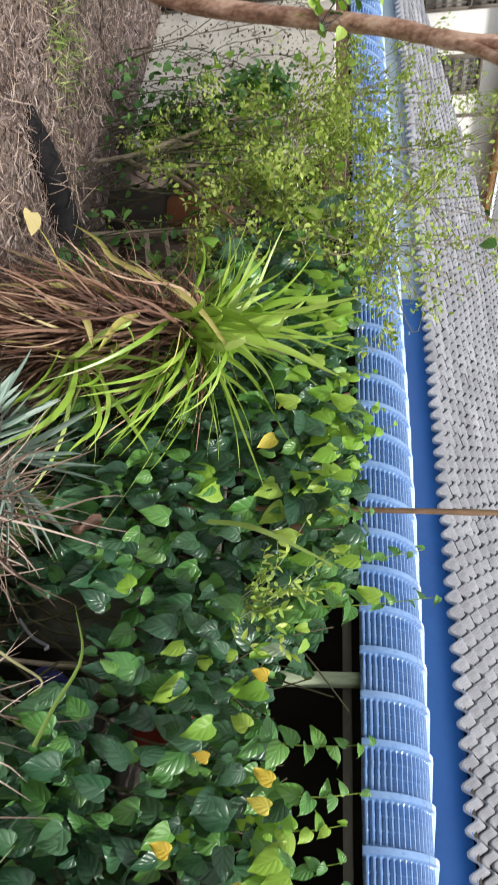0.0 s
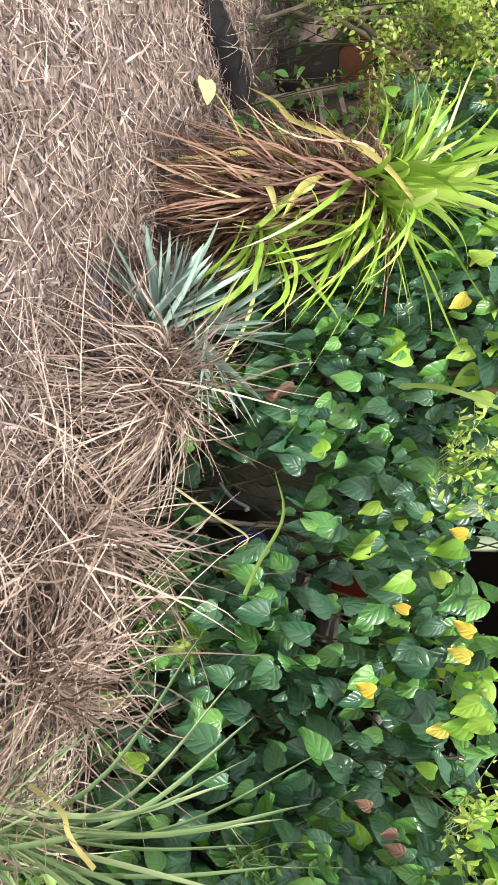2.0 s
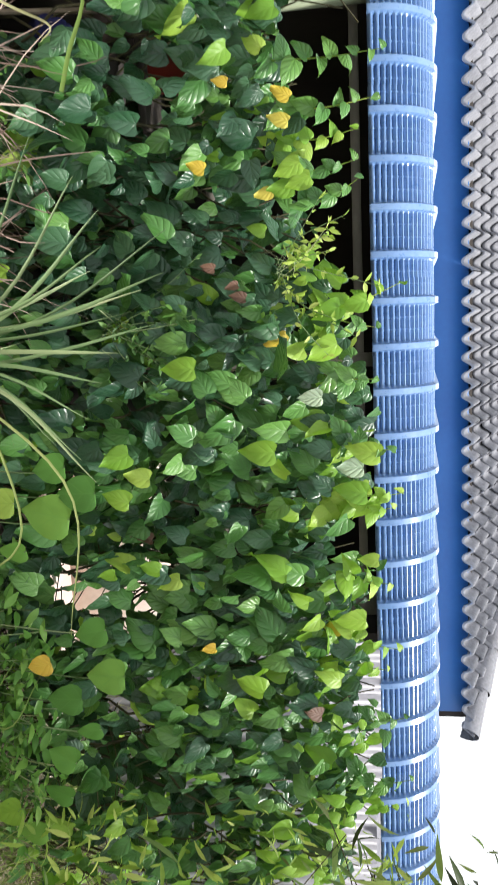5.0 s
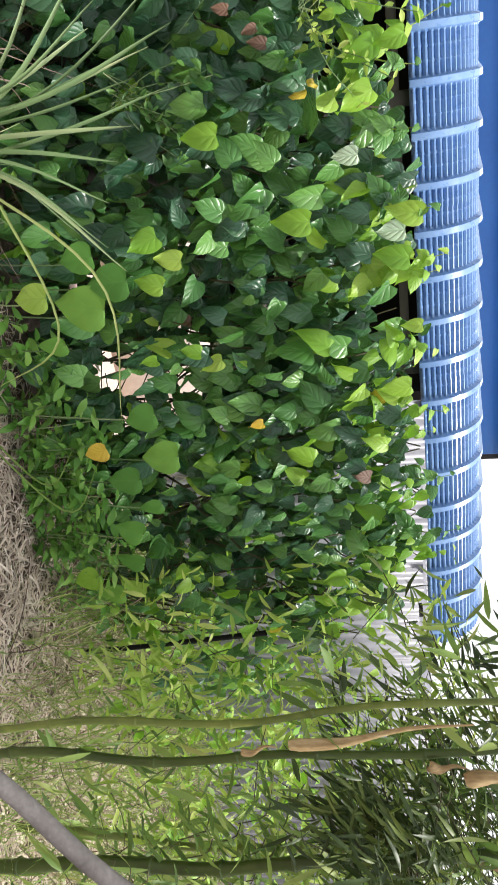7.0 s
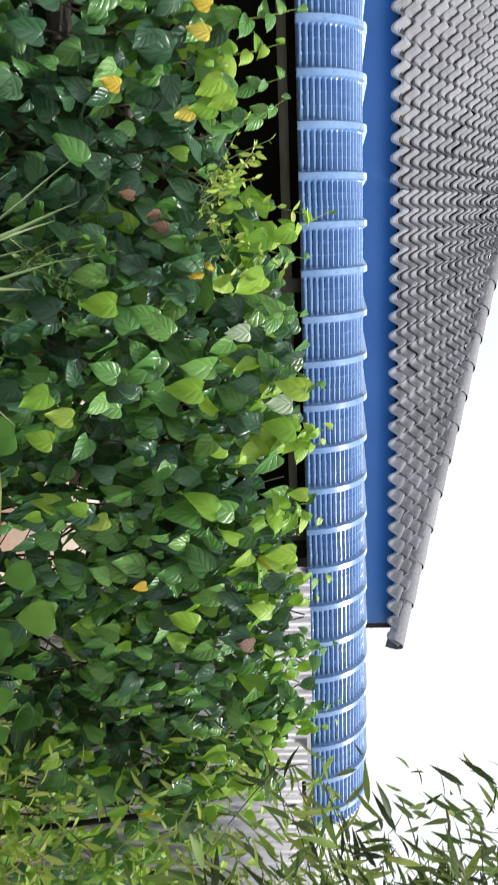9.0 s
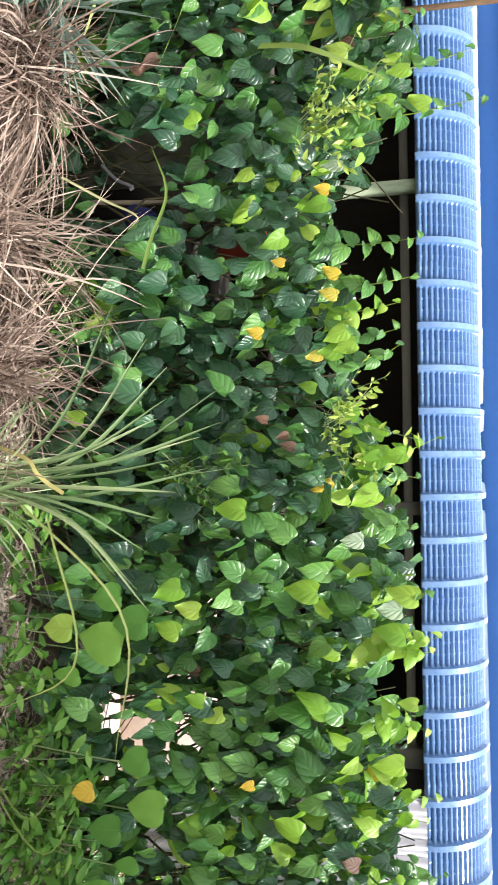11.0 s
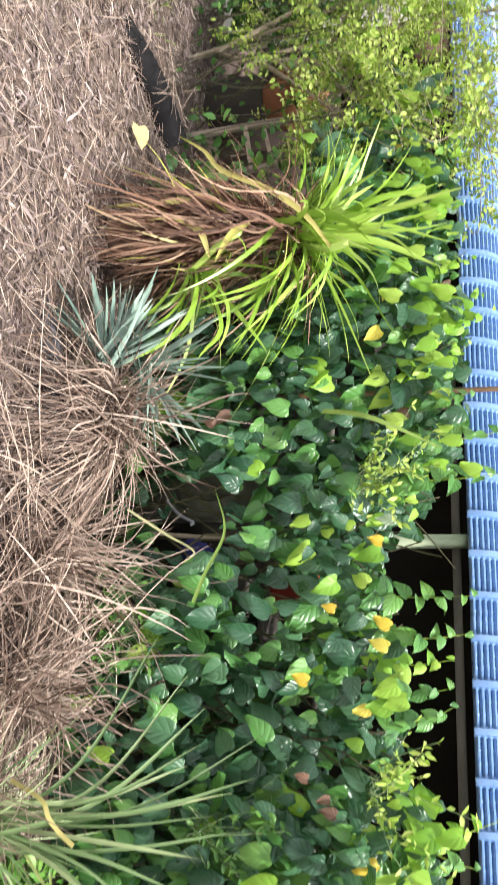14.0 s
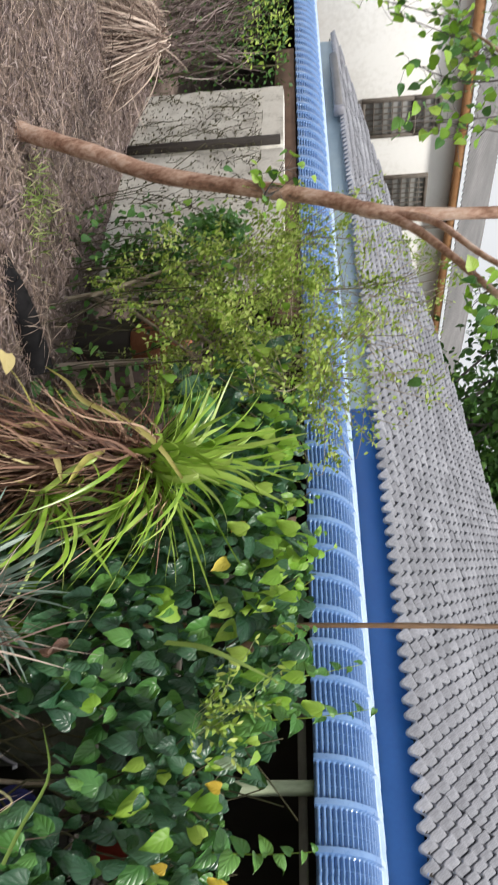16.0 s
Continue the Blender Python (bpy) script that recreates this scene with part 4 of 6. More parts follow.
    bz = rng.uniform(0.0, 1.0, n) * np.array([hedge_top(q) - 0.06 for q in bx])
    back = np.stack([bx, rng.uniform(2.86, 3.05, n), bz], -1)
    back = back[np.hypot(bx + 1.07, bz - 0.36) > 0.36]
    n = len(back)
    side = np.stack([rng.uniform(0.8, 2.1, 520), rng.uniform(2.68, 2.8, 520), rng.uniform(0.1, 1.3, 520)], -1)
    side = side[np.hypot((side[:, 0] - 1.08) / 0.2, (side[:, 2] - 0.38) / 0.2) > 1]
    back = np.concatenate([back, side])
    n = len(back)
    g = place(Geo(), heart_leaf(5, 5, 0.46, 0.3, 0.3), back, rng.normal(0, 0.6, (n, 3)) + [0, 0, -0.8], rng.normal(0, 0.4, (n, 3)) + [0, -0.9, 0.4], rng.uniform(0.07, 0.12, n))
    part("inner_foliage", g, LEAF_DARK, hedge, "dark leaves at the back that put shade into the hedge gaps", kind="stuff")
    # climbing stems and leaf stalks
    g = Geo()
    for _ in range(110):
        sx = rng.uniform(-2.4, 2.1)
        pts = [(sx, 2.75, 0.0)]
        for q in np.linspace(0.15, hedge_top(sx) - 0.05, 7):
            sx += rng.normal(0, 0.07)
            pts.append((sx, 2.72 + rng.normal(0, 0.06), q))
        tube(g, smooth_line(pts, 16), np.linspace(0.006, 0.0025, 16), 5, False)
    for _ in range(130):
        a = np.array([rng.uniform(0.85, 2.5), rng.uniform(2.62, 2.85), rng.uniform(0.05, 0.8)])
        b = a + np.array([rng.normal(0, 0.18), rng.normal(0, 0.04), rng.normal(0, 0.16)])
        tube(g, smooth_line([a, (a + b) / 2 + rng.normal(0, 0.03, 3), b], 8), 0.0026, 4, False)
    part("stem", g, STEM, hedge, "dark wiry climbing stems", kind="stuff")
    # young shoots that stand over the top, with leaves shrinking to the tip: x, foot, top
    tall = [(-0.65, 1.14, 1.44), (-0.54, 1.16, 1.43), (-0.47, 1.16, 1.37), (-0.38, 1.18, 1.36), (-0.27, 1.2, 1.38), (-1.08, 1.26, 1.64), (-1.23, 1.26, 1.61), (0.02, 1.25, 1.48), (0.41, 1.3, 1.46), (0.58, 1.32, 1.48)]
    sx = -2.4
    while sx < 1.9:
        sx += rng.uniform(0.09, 0.22)
        if not -1.35 < sx < -0.15:
            tall.append((sx, hedge_top(sx) - 0.1, hedge_top(sx) + rng.uniform(-0.02, 0.1)))
    for sx, z0, z1 in tall:
        h, lean, yy = z1 - z0, rng.normal(0, 0.03), hedge_front(sx, z0)[0] + 0.03 + rng.normal(0, 0.03)
        line = smooth_line([(sx, yy + 0.05, z0), (sx + lean * 0.4 + 0.012, yy, z0 + h * 0.5), (sx + lean, yy - 0.03, z1)], 10)
        shoot = part("shoot", tube(Geo(), line, np.linspace(0.003, 0.001, 10), 5, False), TINY, hedge, "thin green shoot with lime leaves")
        m = 6 + int(h * 14)
        g = Geo()
        for j in range(m):
            p = line[int(j * 9 / (m - 1))]
            ls = 0.095 * (1 - 0.7 * j / (m - 1)) * rng.uniform(0.8, 1.15)
            place(g, HEARTS[rng.integers(7)], p[None], np.array([[(-1) ** j * 0.6 + rng.normal(0, 0.2), -0.35, -0.5 + rng.normal(0, 0.4)]]), np.array([[rng.normal(0, 0.4), -0.8, 0.5]]), np.array([ls]))
        part("shoot_leaf", g, LEAF_LIME if rng.random() < 0.65 else LEAF_MID, shoot, kind="stuff")


build_vine_hedge()


# ---- litter and straw on the ground ----
def build_litter():
    n = 66000
    x, y = rng.uniform(-0.25, 3.7, n), rng.uniform(0.1, 2.9, n)
    ragged = 0.35 * wobble(x, y, 2.0, 4.0) + rng.normal(0, 0.12, n)
    q = (y < 2.56 + 0.25 * (x > 1.2) + rng.normal(0, 0.08, n)) & (y > 0.65 + ragged) & (x < 3.2 + ragged) & (x > -0.1 + 0.25 * ragged)
    x, y = x[q], y[q]
    n = len(x)
    a = rng.uniform(0, 2 * np.pi, n)
    at = np.stack([x, y, ground_height(x, y) + rng.uniform(0.002, 0.035, n)], -1)
    way = np.stack([np.cos(a), np.sin(a), rng.normal(0, 0.22, n)], -1)
    g = strands(Geo(), at, way, rng.uniform(0.03, 0.1, n), rng.uniform(0.0035, 0.0085, n), 0.1, k=2, curl=0.2, blunt=6)
    solid("straw_mulch", g, STRAW, "pale tan dry straw lying thick on the ground", "straw", kind="stuff")
    n = 52000
    x, y = rng.uniform(-8.8, 0.1, n), rng.uniform(0.3, 3.1, n)
    q = y > 0.75 + 0.35 * wobble(x, y, 1.6, 8.0) + rng.normal(0, 0.12, n)
    x, y = x[q], y[q]
    n = len(x)
    a = rng.uniform(0, 2 * np.pi, n)
    at = np.stack([x, y, ground_height(x, y) + rng.uniform(0.0, 0.03, n)], -1)
    way = np.stack([np.cos(a), np.sin(a), rng.normal(0, 0.25, n)], -1)
    g = strands(Geo(), at, way, rng.uniform(0.025, 0.085, n), rng.uniform(0.003, 0.013, n), 0.1, k=3, curl=0.35, blunt=3)
    solid("leaf_litter", g, LITTER, "grey-brown dead leaves and twigs on bare ground", "leaf litter", kind="stuff")
    n = 15000
    x, y = rng.uniform(-8, 0.3, n), rng.uniform(0.75, 2.6, n)
    a = rng.uniform(0, 2 * np.pi, n)
    at = np.stack([x, y, ground_height(x, y) + rng.uniform(0.01, 0.05, n)], -1)
    # some of it lies across the drain pipe
    t = rng.random(60)
    at[:60] = np.stack([-3.24 + 0.2 * t, 2.14 + 0.42 * t, 0.09 + 0.045 * t + rng.uniform(0, 0.02, 60)], -1) + rng.normal(0, 0.035, (60, 3)) * [1, 1, 0]
    way = np.stack([np.cos(a), np.sin(a), rng.normal(0, 0.15, n)], -1)
    g = strands(Geo(), at, way, rng.uniform(0.06, 0.22, n), rng.uniform(0.002, 0.005, n), 0.05, k=3, curl=0.2, blunt=6)
    solid("loose_straw", g, STRAW_PINK, "loose tan straw stalks over the dead leaves", "straw", kind="stuff")


build_litter()


def fan(n, centre, toward, spread, length, width, droop, **kw):
    """n blades that leave one foot, most of them toward a direction."""
    base = np.asarray(centre) + rng.normal(0, 0.03, (n, 3)) * [1, 1, 0.3]
    way = rng.normal(0, spread, (n, 3)) + toward
    way[:, 2] = np.maximum(way[:, 2], -0.9)
    return strands(kw.pop("geo", Geo()), base, way, rng.uniform(*length, n), rng.uniform(*width, n), rng.uniform(*droop, n), **kw)


def tangle(g, n, centre, size, length, width=(0.003, 0.0065)):
    """Fallen stalks criss-crossing over one another in a low heap."""
    base = np.asarray(centre) + rng.uniform(-1, 1, (n, 3)) * size
    base[:, 2] = np.abs(base[:, 2] - centre[2]) * (1 - np.minimum(1, np.hypot((base[:, 0] - centre[0]) / size[0], (base[:, 1] - centre[1]) / size[1])) * 0.6) + 0.02
    way = rng.normal(0, 1, (n, 3)) * [1.0, 0.8, 0.3] + [0.1, -0.1, 0.1]
    return strands(g, base, way, rng.uniform(*length, n), rng.uniform(*width, n), rng.uniform(0, 0.3, n), k=7, curl=0.45, blunt=6)


def build_straw_clumps():
    thick = (0.0035, 0.0068)
    c = thing("dead_grass_clump", "collapsed clump of dry pinkish straw grass", "grass clump", group="dead grass clumps", at=(-1.2, 2.2, 0))
    g = fan(150, (0.06, 0.0, 0.24), (0.55, -0.4, 0.2), 0.55, (0.25, 0.55), thick, (0.3, 0.8), k=10, curl=0.3, blunt=6, wave=0.05)
    fan(45, (-0.02, -0.04, 0.2), (-0.2, -0.4, 0.1), 0.6, (0.2, 0.4), thick, (0.3, 0.8), k=10, curl=0.3, blunt=6, wave=0.05, geo=g)
    fan(90, (-0.02, 0.0, 0.24), (0.3, -0.15, 0.6), 0.5, (0.2, 0.4), thick, (0.2, 0.7), k=10, curl=0.3, blunt=6, wave=0.05, geo=g)
    fan(130, (-0.05, -0.1, 0.28), (0.15, -0.15, 0.2), 0.75, (0.2, 0.42), thick, (0.1, 0.7), k=10, curl=0.3, blunt=6, wave=0.05, geo=g)
    fan(26, (0.0, -0.1, 0.32), (-0.35, -0.1, 0.75), 0.3, (0.3, 0.5), thick, (0.0, 0.4), k=10, curl=0.3, blunt=6, wave=0.05, geo=g)
    tangle(g, 200, (0.02, -0.05, 0.0), (0.32, 0.22, 0.34), (0.15, 0.45), thick)
    part("straw", g, STRAW_PINK, c, kind="stuff")
    for _ in range(90):
        part("stalk", fan(1, (0.0, 0.0, 0.22), (0.5, -0.3, 0.3), 0.6, (0.3, 0.65), (0.004, 0.007), (0.3, 0.8), k=10, curl=0.3, blunt=6, wave=0.06), STRAW_PINK, c)
    c = thing("dead_grass_clump", "tangled heap of dry pinkish straw grass", "grass clump", group="dead grass clumps", at=(-0.5, 2.06, 0))
    g = fan(120, (-0.1, 0.05, 0.06), (0.0, 0.2, 0.35), 0.75, (0.3, 0.7), thick, (0.3, 0.8), k=10, curl=0.3, blunt=6, wave=0.05)
    fan(130, (0.22, 0.1, 0.05), (-0.1, 0.2, 0.4), 0.7, (0.3, 0.65), thick, (0.2, 0.7), k=10, curl=0.3, blunt=6, wave=0.05, geo=g)
    fan(110, (-0.2, 0.12, 0.05), (0.1, 0.1, 0.75), 0.5, (0.3, 0.62), thick, (0.1, 0.6), k=10, curl=0.35, blunt=6, wave=0.06, geo=g)
    fan(110, (0.2, 0.12, 0.05), (-0.1, 0.1, 0.75), 0.5, (0.3, 0.6), thick, (0.1, 0.6), k=10, curl=0.35, blunt=6, wave=0.06, geo=g)
    fan(70, (-0.22, 0.12, 0.1), (0.15, 0.1, 0.9), 0.5, (0.45, 0.75), thick, (0.2, 0.7), k=10, curl=0.35, blunt=6, wave=0.06, geo=g)
    fan(60, (0.25, 0.12, 0.1), (-0.1, 0.1, 0.9), 0.5, (0.4, 0.7), thick, (0.2, 0.7), k=10, curl=0.35, blunt=6, wave=0.06, geo=g)
    tangle(g, 260, (0.05, 0.05, 0.0), (0.55, 0.36, 0.3), (0.2, 0.6), thick)
    part("straw", g, STRAW_PINK, c, kind="stuff")
    for _ in range(110):
        part("stalk", tangle(Geo(), 1, (0.05, 0.02, 0.0), (0.5, 0.34, 0.22), (0.3, 0.75), (0.004, 0.007)), STRAW_PINK, c)
    c = thing("dead_grass_clump", "dry straw grass tuft drooping beside the white wall", "grass clump", group="dead grass clumps", at=(-6.6, 2.3, 0))
    g = fan(420, (0, 0, 0.3), (0.15, -0.2, 0.45), 0.7, (0.35, 0.8), (0.006, 0.011), (0.9, 1.6), k=8, curl=0.25, blunt=5)
    fan(260, (-0.35, -0.1, 0.22), (0.1, -0.2, 0.4), 0.7, (0.3, 0.7), (0.006, 0.011), (0.9, 1.6), k=8, curl=0.25, blunt=5, geo=g)
    tangle(g, 260, (-0.1, -0.1, 0.0), (0.6, 0.35, 0.4), (0.2, 0.5), (0.006, 0.01))
    part("straw", g, STRAW_PINK, c, kind="stuff")
    for _ in range(40):
        part("stalk", fan(1, (0, 0, 0.3), (0.15, -0.2, 0.5), 0.7, (0.4, 0.8), (0.007, 0.011), (0.9, 1.6), k=8, curl=0.25, blunt=5), STRAW, c)
    c = thing("grass_tuft", "tall grass tuft with long green blades and dry straw foot", "grass tuft", at=(0.1, 2.1, 0))
    # the long blades: tip of each in x and z, from one foot
    for tx, tz in ((-0.18, 0.87), (-0.08, 0.76), (0.36, 0.66), (-0.44, 0.63), (-0.3, 0.86), (-0.55, 0.52), (-0.05, 0.82), (-0.12, 0.7), (0.2, 0.62), (0.28, 0.5), (-0.25, 0.72), (-0.14, 0.8), (0.02, 0.74), (-0.35, 0.7), (0.1, 0.68), (-0.2, 0.64), (0.32, 0.58)):
        foot = np.array([rng.normal(0, 0.025), rng.normal(0, 0.025), 0.06])
        end = np.array([tx, rng.uniform(0.0, 0.16), tz])
        mid = foot * 0.5 + end * 0.5 + [-0.18 * tx, -0.05, 0.08]
        l = smooth_line([foot, mid, end], 14)
        side = unit(np.cross(np.gradient(l, axis=0), [0.1, -1, 0.25]))
        ww = (rng.uniform(0.0032, 0.006) * (1 - np.linspace(0, 1, 14) ** 4) + 0.0008)[:, None]
        part("blade", Geo().add(np.stack([l - side * ww, l + [0, 0.003, 0], l + side * ww], 1), grid_faces(14, 3)), BLADE, c)
    for _ in range(80):
        part("blade", fan(1, (0, 0, 0.06), (-0.02, 0.05, 0.8), 0.6, (0.25, 0.65), (0.004, 0.009), (0.1, 0.6), k=10, cols=3, fold=0.3, curl=0.15), BLADE, c)
    bent = smooth_line([(-0.12, -0.03, 0.2), (-0.08, -0.06, 0.32), (-0.04, -0.06, 0.35), (-0.01, -0.05, 0.38), (0.02, -0.05, 0.43)], 14)
    side = unit(np.cross(np.gradient(bent, axis=0), [0.1, -1, 0.25])) * 0.006
    part("blade", Geo().add(np.stack([bent - side, bent + side], 1), grid_faces(14, 2)), TURNING, c, "bent pale dry blade")
    g = fan(170, (-0.05, -0.06, 0.06), (-0.1, -0.5, 0.2), 0.65, (0.2, 0.55), (0.0035, 0.007), (0.1, 0.4), k=6, curl=0.25, blunt=6)
    part("dry_foot", g, STRAW_PINK, c, "dry pinkish straw blades", kind="stuff")
    g = fan(60, (0.0, 0.0, 0.06), (0.0, 0.0, 0.7), 0.55, (0.15, 0.4), (0.003, 0.006), (0.1, 0.5), k=6, curl=0.25)
    part("short_grass", g, BLADE, c, kind="stuff")


build_straw_clumps()


# ---- strap-leaved plant with a skirt of dead leaves ----
def build_strap_plant():
    p = thing("strap_plant", "strap-leaved plant with lime green crown and brown dead skirt", "plant", at=(-2.12, 2.35, 0))
    part("stem", tube(Geo(), smooth_line([(-0.05, 0, 0), (-0.03, 0.0, 0.3), (0.02, 0, 0.58), (0.06, 0, 0.86)], 12), np.linspace(0.07, 0.035, 12), 10), DEAD_STRAP, p)

    def leaf(foot, lean, length, width, droop, mat=STRAP, label="", out=(-0.5, 0.25)):
        w = np.array([[math.sin(lean), rng.uniform(*out), math.cos(lean) + 0.12]])
        g = strands(Geo(), foot[None], w, [length], [width], [droop], k=12, cols=3, fold=0.35, curl=0.18, narrow_foot=0.65, blunt=2.6, wave=0.035)
        part("leaf", g, mat, p, label)

    crown = np.array([0.06, -0.03, 0.86])
    for i in range(104):
        lean = rng.uniform(-1.25, -0.15) if i < 26 else (rng.uniform(-0.2, 0.7) if i < 70 else rng.uniform(0.6, 1.75))
        foot = crown + rng.normal(0, 0.03, 3) - np.array([0, 0, rng.uniform(0, 0.12)])
        leaf(foot, lean, rng.uniform(0.38, 0.76), rng.uniform(0.021, 0.035), rng.uniform(0.12, 0.7))
    # side shoot
    side = np.array([0.28, -0.12, 0.44])
    part("stem", tube(Geo(), smooth_line([(0.0, -0.03, 0.3), (0.14, -0.08, 0.38), side], 10), np.linspace(0.012, 0.008, 10), 8), DEAD_STRAP, p)
    for i in range(24):
        lean = rng.uniform(-0.4, 1.75)
        leaf(side + rng.normal(0, 0.02, 3), lean, rng.uniform(0.34, 0.68), rng.uniform(0.02, 0.032), rng.uniform(0.25, 0.7), out=(-0.35, 0.2))
    # a few long leaves that turn yellow and arch over the skirt
    arches = (((0.25, -0.15, 0.98), (0.1, -0.17, 0.88), (-0.04, -0.18, 0.73), (-0.17, -0.18, 0.53), (-0.3, -0.17, 0.44), (-0.42, -0.16, 0.31)), ((-0.05, -0.18, 0.48), (0.0, -0.22, 0.33), (-0.02, -0.22, 0.12)), ((0.11, -0.2, 0.43), (0.18, -0.22, 0.5), (0.29, -0.2, 0.54)), ((0.14, -0.2, 0.68), (0.2, -0.22, 0.62), (0.31, -0.2, 0.56)))
    for pts in arches:
        l = smooth_line(pts, 16)
        sidew = unit(np.cross(np.gradient(l, axis=0), [0.1, -1, 0.3]))
        ww = (0.013 * np.minimum(1, 0.4 + np.linspace(0, 2, 16)) * (1 - np.linspace(0, 1, 16) ** 4) + 0.001)[:, None]
        part("leaf", Geo().add(np.stack([l - sidew * ww, l + [0, 0.005, 0], l + sidew * ww], 1), grid_faces(16, 3)), TURNING, p, "yellowing leaf bent over the skirt")
    # dead leaves that hang in two tiers round the stem
    n = 820
    h = np.where(rng.random(n) < 0.5, rng.uniform(0.2, 0.5, n), rng.uniform(0.5, 0.88, n))
    a = rng.uniform(-2.2, 2.2, n)
    base = np.stack([0.06 * h + 0.1 * np.sin(a) * rng.uniform(0.3, 1.2, n), -0.1 * np.cos(a) * rng.uniform(0.3, 1.2, n), h], -1)
    way = np.stack([np.sin(a) * rng.uniform(0.1, 0.75, n), -np.cos(a) * rng.uniform(0.1, 0.7, n), rng.uniform(-0.9, 0.45, n)], -1)
    g = strands(Geo(), base, way, np.minimum(rng.uniform(0.16, 0.36, n), h * 0.62), rng.uniform(0.005, 0.015, n), rng.uniform(0.3, 1.0, n), k=12, cols=3, fold=0.45, curl=0.42, narrow_foot=0.8, wave=0.1)
    part("dead_skirt", g, DEAD_STRAP, p, "brown dead leaves hanging round the stem", kind="stuff")
    for i in range(64):
        a = rng.uniform(-1.9, 1.9)
        h = rng.uniform(0.3, 0.82)
        w = np.array([[math.sin(a) * rng.uniform(0.3, 0.9), -math.cos(a) * rng.uniform(0.3, 0.8), rng.uniform(-0.5, 0.5)]])
        g = strands(Geo(), np.array([[0.06 * h + 0.06 * math.sin(a), -0.08 * math.cos(a), h]]), w, [min(rng.uniform(0.2, 0.42), h)], [rng.uniform(0.012, 0.022)], [rng.uniform(0.4, 1.1)], k=12, cols=3, fold=0.45, curl=0.3, narrow_foot=0.8, wave=0.08)
        part("leaf", g, TURNING if i % 4 == 0 else DEAD_STRAP, p, "yellowing leaf" if i % 4 == 0 else "dead brown leaf")


build_strap_plant()


def build_rosette():
    p = thing("grey_green_rosette", "stiff grey-green rosette plant half buried in straw", "plant", at=(-1.44, 2.2, 0.28))
    part("heart", tube(Geo(), [(0.05, 0.0, -0.26), (0.04, -0.02, -0.12), (0.03, -0.04, 0.0)], [0.013, 0.013, 0.013], 9), DEAD_STRAP, p)
    for i in range(74):
        lean = rng.uniform(-2.5, -0.6) if i < 48 else rng.uniform(-0.3, 1.6)
        w = np.array([[math.sin(lean), rng.uniform(-0.6, 0.1) if lean < -1.3 else rng.uniform(-0.4, 0.3), math.cos(lean) + 0.05]])
        foot = rng.normal(0, 0.02, (1, 3)) + ([[0.06, -0.12, -0.04]] if lean < -0.45 else [[0.03, 0, 0.04]])
        g = strands(Geo(), foot, w, [rng.uniform(0.22, 0.34) if lean < -0.45 else rng.uniform(0.26, 0.38)], [rng.uniform(0.016, 0.026)], [rng.uniform(0.0, 0.1)], k=8, cols=3, fold=0.6, curl=0.08, narrow_foot=0.75, blunt=5)
        part("leaf", g, AGAVE, p)


build_rosette()


